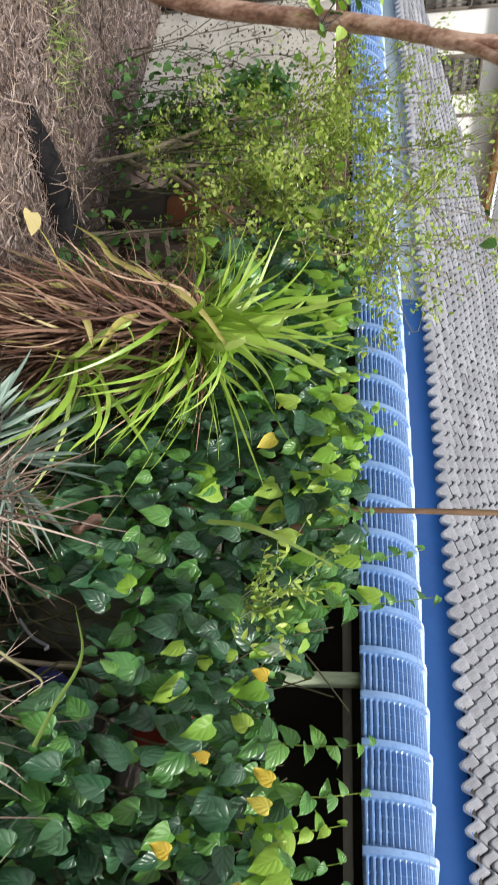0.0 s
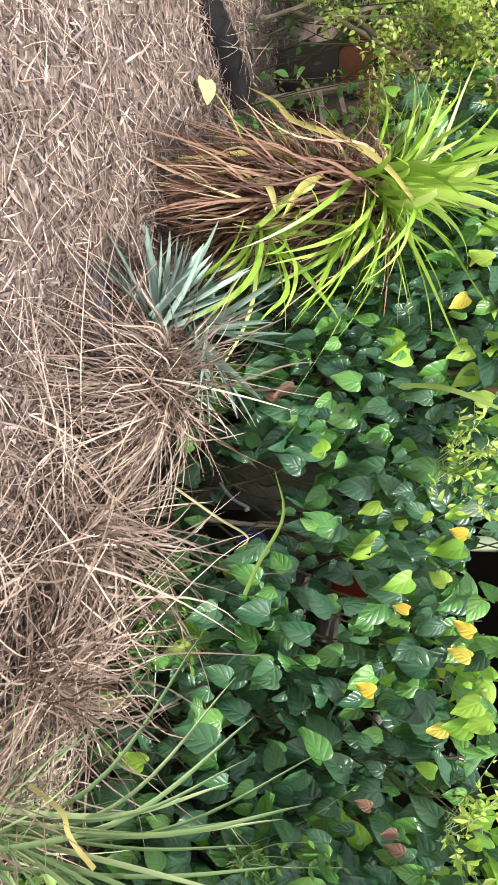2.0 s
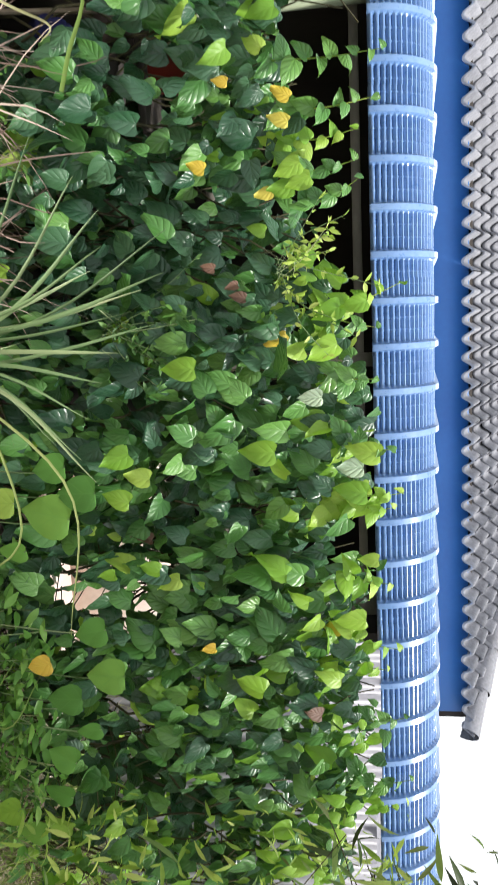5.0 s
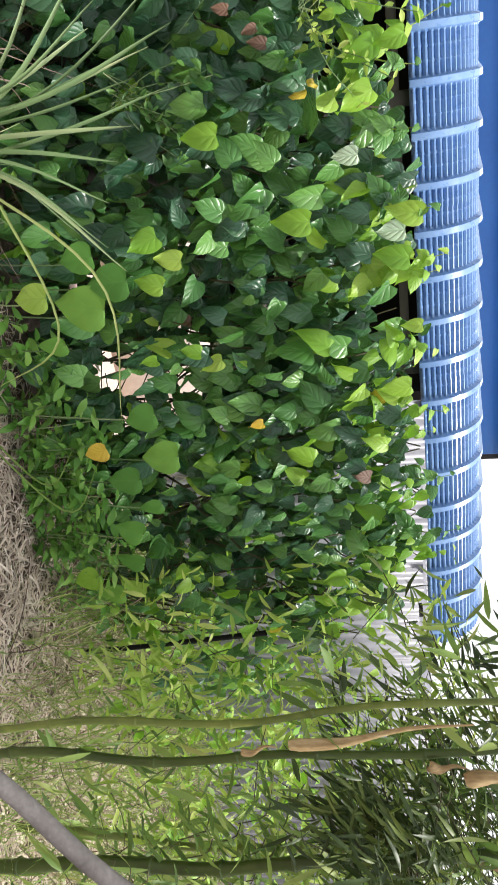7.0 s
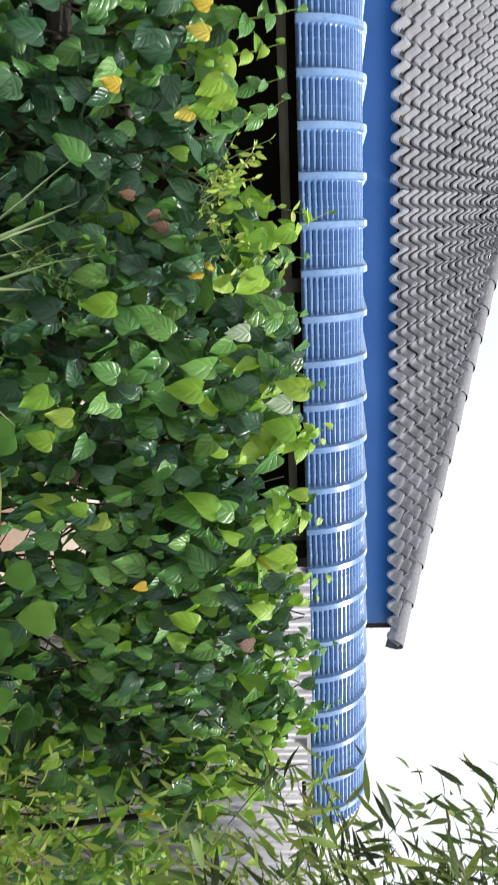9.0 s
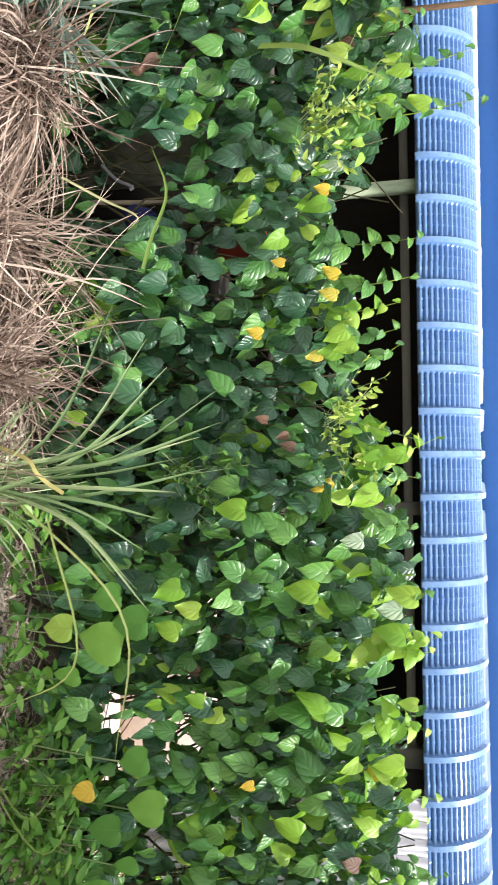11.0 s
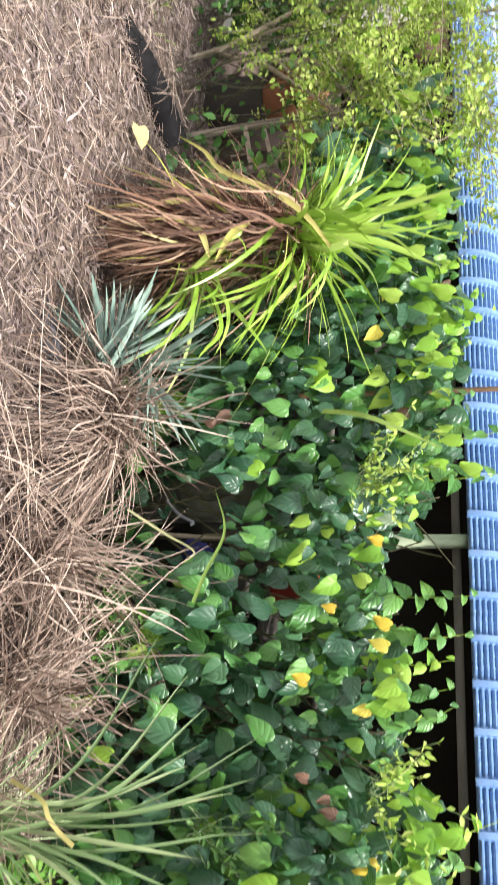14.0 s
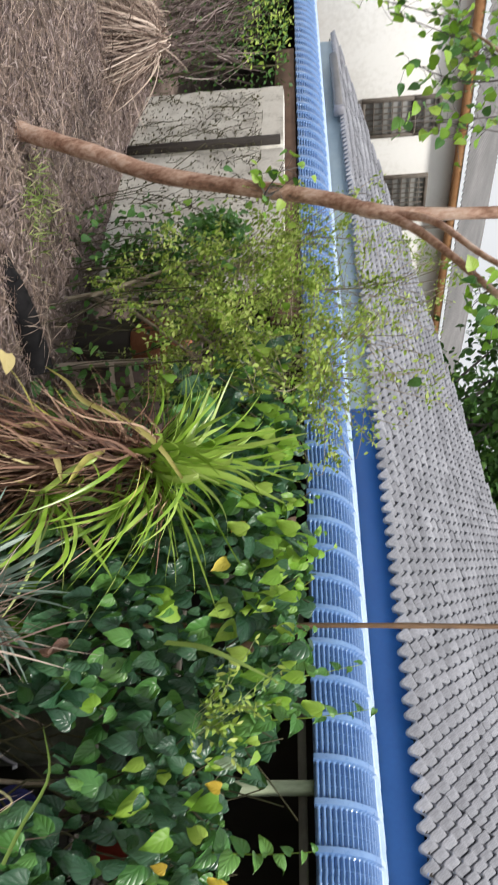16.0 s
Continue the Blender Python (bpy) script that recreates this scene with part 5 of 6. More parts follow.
# ---- leaning tree ----
def build_tree():
    tree = thing("leaning_tree", "slender leaning tree with smooth orange-brown bark", "tree", at=(-4.0, 1.8, 0))
    line = smooth_line([(-0.06, 0, -0.1), (0.0, 0, 0.0), (0.26, 0.02, 0.42), (0.5, 0.05, 0.82), (0.79, 0.05, 1.53), (0.96, 0.05, 1.83), (1.02, 0.05, 2.3), (1.06, 0.05, 3.2), (1.0, 0.1, 4.2)], 46)
    r = np.interp(np.linspace(0, 1, 46), [0, 0.06, 0.15, 0.5, 1], [0.072, 0.054, 0.047, 0.037, 0.014]) * (1 + 0.05 * np.sin(np.arange(46) * 1.9) + 0.1 * (np.arange(46) % 11 == 5))
    part("trunk", tube(Geo(), line, r, 14), BARK, tree)
    limbs = [([(0.94, 0.05, 1.78), (1.08, 0.05, 1.92), (1.3, 0.05, 2.05), (1.7, 0.05, 2.25), (2.3, 0.1, 2.7)], 0.025),
             ([(0.98, 0.05, 1.88), (1.15, 0, 2.02), (1.5, 0, 2.24), (1.9, 0.0, 2.75)], 0.02),
             ([(1.02, 0.05, 2.3), (0.7, -0.1, 2.55), (0.2, -0.2, 2.5), (-0.3, -0.25, 2.3)], 0.018),
             ([(1.05, 0.05, 2.8), (0.7, 0.1, 3.3), (0.3, 0.3, 3.8)], 0.02)]
    for pts, rad in limbs:
        part("limb", tube(Geo(), smooth_line(pts, 18), np.linspace(rad, rad * 0.35, 18), 9), BARK, tree)
    twigs, leaves = Geo(), []
    hang = [((0.9, -0.1, 2.55), (0.85, -0.2, 2.05)), ((0.5, -0.2, 2.55), (0.35, -0.25, 2.0)), ((0.4, -0.2, 2.5), (-0.2, -0.3, 1.95)), ((0.0, -0.25, 2.35), (-0.45, -0.3, 1.85)),
            ((0.7, -0.15, 2.55), (0.95, -0.25, 1.9)), ((-0.1, -0.25, 2.3), (-0.6, -0.3, 2.4)), ((0.2, -0.2, 2.45), (0.3, -0.3, 2.8)), ((0.6, -0.15, 2.6), (0.5, -0.2, 3.0)),
            ((0.1, -0.2, 2.6), (-0.2, -0.15, 2.25)), ((0.3, -0.2, 2.6), (0.05, -0.15, 2.3)), ((0.0, -0.2, 2.6), (-0.5, -0.15, 2.55)), ((0.92, 0.03, 1.39), (0.98, -0.1, 1.39)),
            ((2.2, 0.08, 2.5), (2.5, 0.0, 2.3)), ((1.8, 0.0, 2.35), (2.1, -0.1, 2.15)), ((1.9, 0.0, 2.5), (1.9, -0.1, 2.9))]
    for a, b in hang:
        a, b = np.array(a) - [0.2, 0, 0], np.array(b) - [0.2, 0, 0]
        mid = (a + b) / 2 + rng.normal(0, 0.08, 3)
        l = smooth_line([a, mid, b], 14)
        tube(twigs, l, np.linspace(0.006, 0.0018, 14), 5, False)
        for q in range(3, 14):
            for _ in range(3):
                e = l[q] + rng.normal(0, 0.06, 3)
                tube(twigs, [l[q], (l[q] + e) / 2 + rng.normal(0, 0.01, 3), e], 0.0012, 4, False)
                leaves.append(e)
    part("twig", twigs, GREY_BARK, tree, kind="stuff")
    at = np.array(leaves)
    young = rng.random(len(at)) < 0.65
    for q, mt, lab in ((~young, LEAF_MID, "sparse rounded green leaves"), (young, LEAF_LIME, "young yellow-green leaves")):
        n = int(q.sum())
        g = place(Geo(), heart_leaf(6, 3, 0.42, 0.2, 0.2, notch=0.02), at[q], rng.normal(0, 0.6, (n, 3)) + [0, 0, -0.6], rng.normal(0, 0.6, (n, 3)) + [0, -0.6, 0.5], rng.uniform(0.035, 0.07, n))
        part("crown", g, mt, tree, lab, kind="stuff")
    at = np.array([0.9, 0.3, 3.6]) + rng.normal(0, 1, (900, 3)) * [0.7, 0.5, 0.5]
    g = place(Geo(), heart_leaf(6, 3, 0.4, 0.2, 0.2, notch=0.02), at, rng.normal(0, 0.6, (900, 3)) + [0, 0, -0.6], rng.normal(0, 0.6, (900, 3)) + [0, -0.6, 0.5], rng.uniform(0.045, 0.085, 900))
    part("upper_crown", g, LEAF_MID, tree, kind="stuff")


build_tree()


# ---- wiry small-leaved bush ----
def build_bush():
    bush = thing("wiry_bush", "wiry twiggy bush with tiny yellow-green leaves", "bush", at=(-3.62, 2.68, 0))
    stems, twigs, ends = Geo(), Geo(), []
    feet = [((-0.13, 0.02, -0.05), (-0.17, 0.04, 0.16), (-0.4, 0.06, 0.95)), ((-0.15, 0.05, 0.0), (-0.32, 0.05, 0.75), (-0.45, 0.05, 1.3)), ((-0.17, 0.04, 0.16), (-0.06, 0.05, 0.34), (0.02, 0.06, 0.72), (0.16, 0.05, 1.05)),
            ((-0.03, 0.05, 0.5), (0.2, 0.06, 0.7), (0.33, 0.05, 1.0), (0.4, 0.0, 1.75)), ((-0.1, 0.0, 0.2), (-0.45, 0, 0.9), (-0.7, 0.05, 1.5)), ((0.12, 0.02, 0.75), (0.5, 0.0, 1.35), (0.75, -0.02, 1.6)), ((-0.05, 0.05, 0.3), (-0.1, 0.05, 1.1), (-0.15, 0.1, 1.95)), ((0.0, 0.0, 0.4), (0.4, -0.03, 0.75), (0.66, -0.04, 0.95)), ((0.05, 0.02, 0.6), (0.45, 0.0, 1.0), (0.68, 0.0, 1.2))]
    mains = [smooth_line(f, 20) for f in feet]
    for l in mains:
        part("stem", tube(Geo(), l, np.linspace(0.014, 0.004, 20), 7), TWIG, bush)
    for _ in range(330):
        l = mains[rng.integers(len(mains))]
        a = l[rng.integers(12, 20)]
        b = a + np.array([rng.normal(0.12, 0.22), rng.normal(-0.04, 0.14), rng.normal(0.2, 0.22)])
        c = b + np.array([rng.normal(0, 0.15), rng.normal(-0.03, 0.08), rng.normal(-0.08, 0.12)])
        c[2] = min(max(c[2], 0.75), 1.95)
        c[0] = min(c[0], 0.78)
        t = smooth_line([a, b, c], 12)
        tube(twigs, t, np.linspace(0.0025, 0.0009, 12), 4, False)
        for q in range(3, 12):
            full = noise.noise((t[q][0] * 5, t[q][2] * 5, 2.0)) + (0.1 if t[q][2] < 1.6 else -0.12)
            for _ in range(12 if full > 0.16 else (4 if full > -0.06 else 1)):
                ends.append(t[q] + rng.normal(0, 0.026, 3))
    part("twig", twigs, TWIG, bush, kind="stuff")
    at = np.array(ends)
    n = len(at)
    g = place(Geo(), lance_leaf(4, 0.28), at, rng.normal(0, 0.8, (n, 3)), rng.normal(0, 0.6, (n, 3)) + [0, -0.6, 0.6], rng.uniform(0.014, 0.036, n))
    part("leaves", g, BUSH_LEAF, bush, "tiny yellow-green leaves", kind="stuff")
    low = thing("undergrowth", "low dark green weeds and creepers beneath the wiry bush", "weeds", at=(-4.0, 2.85, 0))
    g = leaf_cloud(1300, (-0.7, 1.6), (-0.3, 0.3), (0.02, 1.1), (0.03, 0.07), heart_leaf(5, 5, 0.42, 0.2, 0.2, notch=0.08), shape=lambda x, y, z: (0.85 - 0.45 * z) * (0.12 if -0.1 < x < 1.05 and z < 0.72 else 1))
    part("creeper_leaves", g, LEAF_MID, low, kind="stuff")
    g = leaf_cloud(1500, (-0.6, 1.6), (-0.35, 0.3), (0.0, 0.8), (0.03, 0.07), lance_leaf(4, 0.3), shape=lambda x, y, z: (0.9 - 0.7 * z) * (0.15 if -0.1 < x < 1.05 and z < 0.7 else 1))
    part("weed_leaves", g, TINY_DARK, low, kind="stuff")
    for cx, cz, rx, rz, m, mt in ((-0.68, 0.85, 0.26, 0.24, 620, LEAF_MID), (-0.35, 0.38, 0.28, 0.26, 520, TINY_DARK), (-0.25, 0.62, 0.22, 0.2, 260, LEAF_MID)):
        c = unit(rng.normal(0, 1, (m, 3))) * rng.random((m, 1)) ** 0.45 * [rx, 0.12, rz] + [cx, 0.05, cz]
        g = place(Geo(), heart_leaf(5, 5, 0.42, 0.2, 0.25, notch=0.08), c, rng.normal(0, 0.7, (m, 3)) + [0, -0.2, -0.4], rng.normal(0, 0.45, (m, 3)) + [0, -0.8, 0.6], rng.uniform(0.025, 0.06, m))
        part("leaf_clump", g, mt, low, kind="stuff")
    g = leaf_cloud(120, (-0.6, 1.3), (-0.3, 0.0), (0.5, 1.4), (0.04, 0.075), HEARTS[0])
    part("vine_leaves", g, LEAF_LIME, low, kind="stuff")
    g = Geo()
    for _ in range(60):
        x, y = rng.uniform(-1.0, 1.5), rng.uniform(-0.3, 0.25)
        tube(g, smooth_line([(x, y, 0), (x + rng.normal(0, 0.12), y + rng.normal(0, 0.08), 0.4), (x + rng.normal(0, 0.25), y + rng.normal(0, 0.1), rng.uniform(0.6, 1.1))], 8), 0.003, 4, False)
    part("weed_stems", g, STEM, low, kind="stuff")


build_bush()


# ---- clutter by the bush: boards, clay pot, pipes ----
def plank(g, a, b, w, t, nrm=(0, -1, 0.1)):
    a, b, nrm = np.array(a, float), np.array(b, float), unit(np.array(nrm, float))
    d = unit(b - a)
    s = unit(np.cross(d, nrm))
    nrm = np.cross(s, d)
    rows = []
    for p, k in ((a, 0.96), (a + d * 0.004, 1), (b - d * 0.004, 1), (b, 0.96)):
        rows.append([p + s * x * w / 2 * k + nrm * y * t / 2 * k for x, y in ((-1, -1), (1, -1), (1, 1), (-1, 1))])
    f = grid_faces(4, 4, True).tolist() + [[3, 2, 1, 0], [12, 13, 14, 15]]
    return g.add(rows, f)


def build_clutter():
    fr = thing("wooden_frame", "broken grey weathered wooden frame leaning by the bush", "wooden frame")
    for a, b, wd in (((-3.31, 2.86, 0.0), (-3.39, 2.92, 0.75), 0.034), ((-2.97, 2.86, 0.0), (-3.08, 2.92, 0.64), 0.026), ((-3.34, 2.87, 0.33), (-3.0, 2.87, 0.4), 0.026), ((-3.37, 2.9, 0.42), (-3.06, 2.89, 0.5), 0.022)):
        part("bar", plank(Geo(), a, b, wd, 0.025), OLD_WOOD, fr, smooth=False)
    pot = thing("clay_pot", "rounded red-brown clay pot under the bush", "pot", at=(-3.76, 3.1, 0.36))
    rr = [(0.0, 0.1), (0.015, 0.11), (0.08, 0.16), (0.16, 0.185), (0.24, 0.175), (0.3, 0.14), (0.315, 0.15), (0.345, 0.152), (0.35, 0.13), (0.25, 0.13)]
    a = np.linspace(0, 2 * np.pi, 20, endpoint=False)
    part("body", Geo().add([[(r * math.cos(q), r * math.sin(q), z) for q in a] for z, r in rr], grid_faces(len(rr), 20, True)), RUST, pot)
    part("stand", box(Geo(), -0.12, 0.12, -0.12, 0.12, -0.36, 0.0, 0.015), DARK_WALL, pot, "dark wooden block")
    for x0, x1, z0, z1 in ((-2.95, -2.35, 0.0, 0.55), (-3.6, -2.98, 0.0, 0.7), (-4.3, -3.64, 0.0, 0.75)):
        g = Geo()
        box(g, x0, x1, 3.3, 3.34, z0, z1)
        solid("old_board", g, BROWN_CLOTH, "rotten brown board standing behind the plants", "board", group="old boards")
    pipe = thing("drain_pipe", "black ribbed plastic drain pipe lying half buried", "pipe")
    line = smooth_line([(-3.3, 2.02, -0.12), (-3.2, 2.2, -0.03), (-3.1, 2.4, 0.03), (-3.01, 2.62, 0.05)], 72)
    part("tube", tube(Geo(), line, 0.074 + np.array([0, 0.0, 0.003, 0.003])[np.arange(72) % 4], 18, False), BLACK, pipe)
    part("bore", tube(Geo(), line[:66:4], 0.058, 16, True), BLACK, pipe)
    pipe = thing("drain_pipe", "dusty grey plastic pipe half buried under straw", "pipe")
    line = smooth_line([(-1.62, 1.98, -0.06), (-1.44, 2.07, 0.0), (-1.2, 2.16, 0.03), (-0.95, 2.26, 0.01)], 24)
    part("tube", tube(Geo(), line, 0.05, 14), GREY_PIPE, pipe)
    g = Geo()
    tube(g, smooth_line([(0.44, 1.7, 0.03), (0.47, 1.95, 0.035), (0.5, 2.15, 0.04), (0.56, 2.33, 0.03), (0.7, 2.42, 0.01)], 24), 0.013, 10)
    solid("garden_hose", g, HOSE, "faded blue-green garden hose lying on straw", "hose")
    cane = thing("garden_cane", "thin brown cane standing upright through the vines", "cane")
    line = smooth_line([(-1.6, 2.78, 0.0), (-1.57, 2.76, 1.0), (-1.55, 2.75, 1.6), (-1.53, 2.75, 2.2), (-1.5, 2.75, 2.9)], 30)
    part("stalk", tube(Geo(), line, np.where(np.arange(30) % 7 == 3, 0.0125, 0.0105), 9), STICK, cane)
    pole = thing("garden_cane", "thin pale pole leaning in the gap of the hedge", "cane")
    part("stalk", tube(Geo(), smooth_line([(-0.97, 2.68, 0.0), (-0.94, 2.7, 0.4), (-0.92, 2.76, 1.0)], 12), 0.009, 8), TWIG, pole)
    # things seen in the gap of the hedge
    slab = Geo()
    box(slab, -1.32, -1.06, 2.8, 2.88, 0.0, 0.62, 0.01)
    solid("concrete_slab", slab, SLAB, "mossy dark concrete slab standing in the hedge gap", "slab")
    can = thing("red_tub", "faded red plastic tub half hidden by leaves", "tub", at=(-0.75, 2.8, 0.706))
    rr = [(0.0, 0.05), (0.01, 0.057), (0.14, 0.075), (0.147, 0.084), (0.168, 0.084), (0.17, 0.071), (0.07, 0.06)]
    part("body", Geo().add([[(r * math.cos(q), r * math.sin(q), z) for q in a] for z, r in rr], grid_faces(len(rr), 20, True)), RED, can)
    crate = thing("timber_crate", "dark timber crate standing in the hedge", "crate", at=(-0.72, 2.84, 0))
    for k in range(4):
        part("slat", box(Geo(), -0.1, 0.13, -0.14, -0.12, 0.02 + 0.16 * k, 0.14 + 0.16 * k), DARK_WALL, crate)
    part("lid", box(Geo(), -0.12, 0.15, -0.14, 0.14, 0.68, 0.705), DARK_WALL, crate)
    for lx in (-0.1, 0.1):
        part("upright", box(Geo(), lx, lx + 0.03, -0.12, -0.09, 0.0, 0.68), DARK_WALL, crate)
    for name, mat, c, sc, lab in (("crumpled_cloth", NAVY, (-0.89, 2.72, 0.4), (0.04, 0.04, 0.06), "dark blue crumpled cloth in the hedge gap"), ("crumpled_cloth", BROWN_CLOTH, (-0.84, 2.76, 0.56), (0.08, 0.05, 0.05), "dull brown crumpled cloth in the hedge gap")):
        u, v = np.meshgrid(np.linspace(0.02, np.pi - 0.02, 12), np.linspace(0, 2 * np.pi, 18, endpoint=False), indexing="ij")
        r = 1 + 0.22 * np.sin(3 * v + 2 * u) + 0.15 * np.sin(7 * v - 3 * u)
        g = Geo().add(np.stack([c[0] + sc[0] * r * np.sin(u) * np.cos(v), c[1] + sc[1] * r * np.sin(u) * np.sin(v), c[2] + sc[2] * r * np.cos(u)], -1), grid_faces(12, 18, True))
        solid(name, g, mat, lab, "cloth")
    cup = Geo().add([[(-0.86 + r * math.cos(q), 2.7 + r * math.sin(q), z) for q in a] for z, r in ((0.39, 0.012), (0.392, 0.014), (0.43, 0.017), (0.432, 0.015), (0.395, 0.012))], grid_faces(5, 20, True))
    solid("plastic_cup", cup, PALE_PLASTIC, "small pale blue plastic cup in the hedge gap", "cup")
    wire = tube(Geo(), smooth_line([(-1.06, 2.62, 0.3), (-1.0, 2.62, 0.36), (-0.97, 2.62, 0.42), (-0.96, 2.62, 0.41)], 10), 0.006, 8)
    solid("bent_bracket", wire, SILVER, "bent pale metal rod in the hedge gap", "rod")
    for x, y, s, a0 in ((-2.73, 2.26, 0.11, 0.4), (1.0, 2.2, 0.05, 2.0)):
        g = place(Geo(), heart_leaf(7, 5, 0.4, 0.25, 0.1), np.array([[x, y, 0.06]]), np.array([[math.cos(a0), math.sin(a0), 0.2]]), np.array([[0.0, -0.6, 0.9]]), np.array([s]))
        solid("fallen_leaf", g, LEAF_PALE, "pale yellow fallen leaf lying on litter", "leaf", group="fallen leaves")


build_clutter()


# ---- weeds along the hedge foot ----
WEED = blade_material("weed_leaf", [(0.0, (0.06, 0.17, 0.03)), (0.5, (0.13, 0.31, 0.05)), (1.0, (0.26, 0.44, 0.09))], 0.42, 0.25)


def build_weeds():
    weeds = thing("broad_leaf_creeper", "creeper with broad round pale green leaves at the hedge foot", "creeper", at=(1.1, 2.3, 0))
    spots = ((0.46, 0.44, 0.1), (0.57, 0.27, 0.1), (0.62, 0.42, 0.15), (0.54, 0.52, 0.12), (0.97, 0.53, 0.1), (1.12, 0.57, 0.12), (1.2, 0.43, 0.11), (1.42, 0.4, 0.1), (1.54, 0.38, 0.1), (1.67, 0.28, 0.1), (1.59, 0.2, 0.1), (1.3, 0.5, 0.08), (0.72, 0.3, 0.09))
    broad = heart_leaf(9, 7, 0.47, 0.12, 0.15, notch=0.12)
    for k, (x, z, q) in enumerate(spots):
        x, y = x - 1.1, 0.04
        g = place(Geo(), broad, np.array([[x, y, z + 0.45 * q]]), np.array([[rng.normal(0, 0.4), -0.2, -1.0]]), np.array([[rng.normal(0, 0.25), -0.9, 0.5]]), np.array([q]))
        part("leaf", g, LEAF_LIME if k in (1, 10) else LEAF_ROUND, weeds)
        part("stalk", tube(Geo(), smooth_line([(x, y, z + 0.45 * q), (x + 0.02, 0.06, z - 0.08), (x, 0.12, 0.0)], 8), 0.0025, 5, False), BLADE, weeds)
    g = place(Geo(), broad, np.array([[-0.05, -0.03, 0.42]]), np.array([[0.2, -0.2, -1.0]]), np.array([[0, -0.9, 0.4]]), np.array([0.075]))
    part("leaf", g, LEAF_YELLOW, weeds, "yellow withering leaf")
    small = thing("foot_weeds", "low leafy weeds growing along the hedge foot", "weeds", at=(0.9, 2.4, 0))
    at, tip = [], []
    st = Geo()
    for _ in range(64):
        x = rng.uniform(-0.75, 0.9) if rng.random() < 0.35 else rng.normal(0.35, 0.2)
        y = rng.uniform(-0.02, 0.1)
        h = rng.uniform(0.08, 0.24) + (0.12 if x > 0.05 else 0.0)
        top = (x + rng.normal(0, 0.05), y - rng.uniform(0, 0.08), h)
        l = smooth_line([(x, y, 0), (x, y - 0.02, h * 0.5), top], 6)
        tube(st, l, 0.002, 4, False)
        for q in range(1, 6):
            for w in range(3):
                b = rng.uniform(0, 6.28)
                at.append(l[q] + rng.normal(0, 0.012, 3)), tip.append((math.cos(b), math.sin(b), rng.normal(0.2, 0.35)))
    at, tip = np.array(at), np.array(tip)
    n = len(at)
    part("weed_stems", st, BLADE, small, kind="stuff")
    part("weed_leaves", place(Geo(), lance_leaf(6, 0.2, 0.35), at, tip, rng.normal(0, 0.35, (n, 3)) + [0, -0.5, 0.8], rng.uniform(0.03, 0.075, n)), WEED, small, kind="stuff")
    # feathery sprigs at the hedge top and the foot gap
    for (cx, cy, cz), m, lab in (((-1.02, 2.42, 1.22), 17, "fine-leaved sprig hanging from the hedge top"), ((-0.08, 2.46, 1.28), 13, "fine-leaved sprig standing over the hedge top"), ((-0.55, 2.42, 0.3), 28, "fine-leaved weed in the hedge gap"), ((0.05, 2.44, 0.75), 14, "fine-leaved weed in the hedge gap")):
        sp = thing("feathery_sprig", lab, "sprig", group="feathery sprigs", at=(cx, cy, cz - 0.15))
        st, at, tip = Geo(), [], []
        for _ in range(m):
            d = np.array([rng.normal(0, 0.12), rng.normal(-0.03, 0.05), rng.uniform(0.05, 0.3)])
            l = smooth_line([(rng.normal(0, 0.03), rng.normal(0, 0.03), 0), d * 0.5 + rng.normal(0, 0.02, 3), d], 8)
            tube(st, l, 0.0012, 4, False)
            for q in range(2, 8):
                for _k in range(2):
                    at.append(l[q]), tip.append(rng.normal(0, 0.7, 3) + [0, 0, 0.5])
        n = len(at)
        part("stem", st, BLADE, sp, kind="stuff")
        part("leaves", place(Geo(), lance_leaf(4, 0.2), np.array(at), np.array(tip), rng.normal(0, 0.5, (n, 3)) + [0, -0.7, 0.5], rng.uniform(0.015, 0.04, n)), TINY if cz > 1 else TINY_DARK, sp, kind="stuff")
    # long loose blades that arch out of the tufts
    arcs = (((-1.28, 2.36, 0.95), (-1.22, 2.28, 1.08), (-1.17, 2.27, 1.19), (-1.09, 2.3, 1.36), 0.02), ((0.2, 2.2, 0.3), (0.62, 2.15, 0.42), (0.8, 2.2, 0.14), 0.006), ((0.15, 2.2, 0.2), (0.5, 2.2, 0.55), (0.95, 2.25, 0.5), 0.007),
            ((-0.58, 2.3, 0.58), (-0.68, 2.3, 0.61), (-0.82, 2.3, 0.66), (-0.97, 2.3, 0.61), 0.011), ((-0.9, 2.3, 0.3), (-0.82, 2.33, 0.44), (-0.76, 2.33, 0.55), (-0.72, 2.33, 0.52), 0.007), ((0.9, 2.2, 0.05), (1.1, 2.15, 0.25), (1.0, 2.2, 0.35), 0.005), ((0.95, 2.2, 0.05), (1.2, 2.15, 0.3), (1.05, 2.2, 0.42), 0.005))
    loose = thing("loose_blades", "long pale grass blades arching over the hedge foot", "grass", at=(0, 2.2, 0))
    for *pts, w in arcs:
        l = smooth_line(pts, 14) - [0, 2.2, 0]
        side = unit(np.cross(np.gradient(l, axis=0), [0, -1, 0.3]))
        ww = (w / 2 * (1 - np.linspace(0, 1, 14) ** 3) + 0.0006)[:, None]
        part("blade", Geo().add(np.stack([l - side * ww, l + [0, 0.002, 0], l + side * ww], 1), grid_faces(14, 3)), BLADE_PALE, loose)


build_weeds()


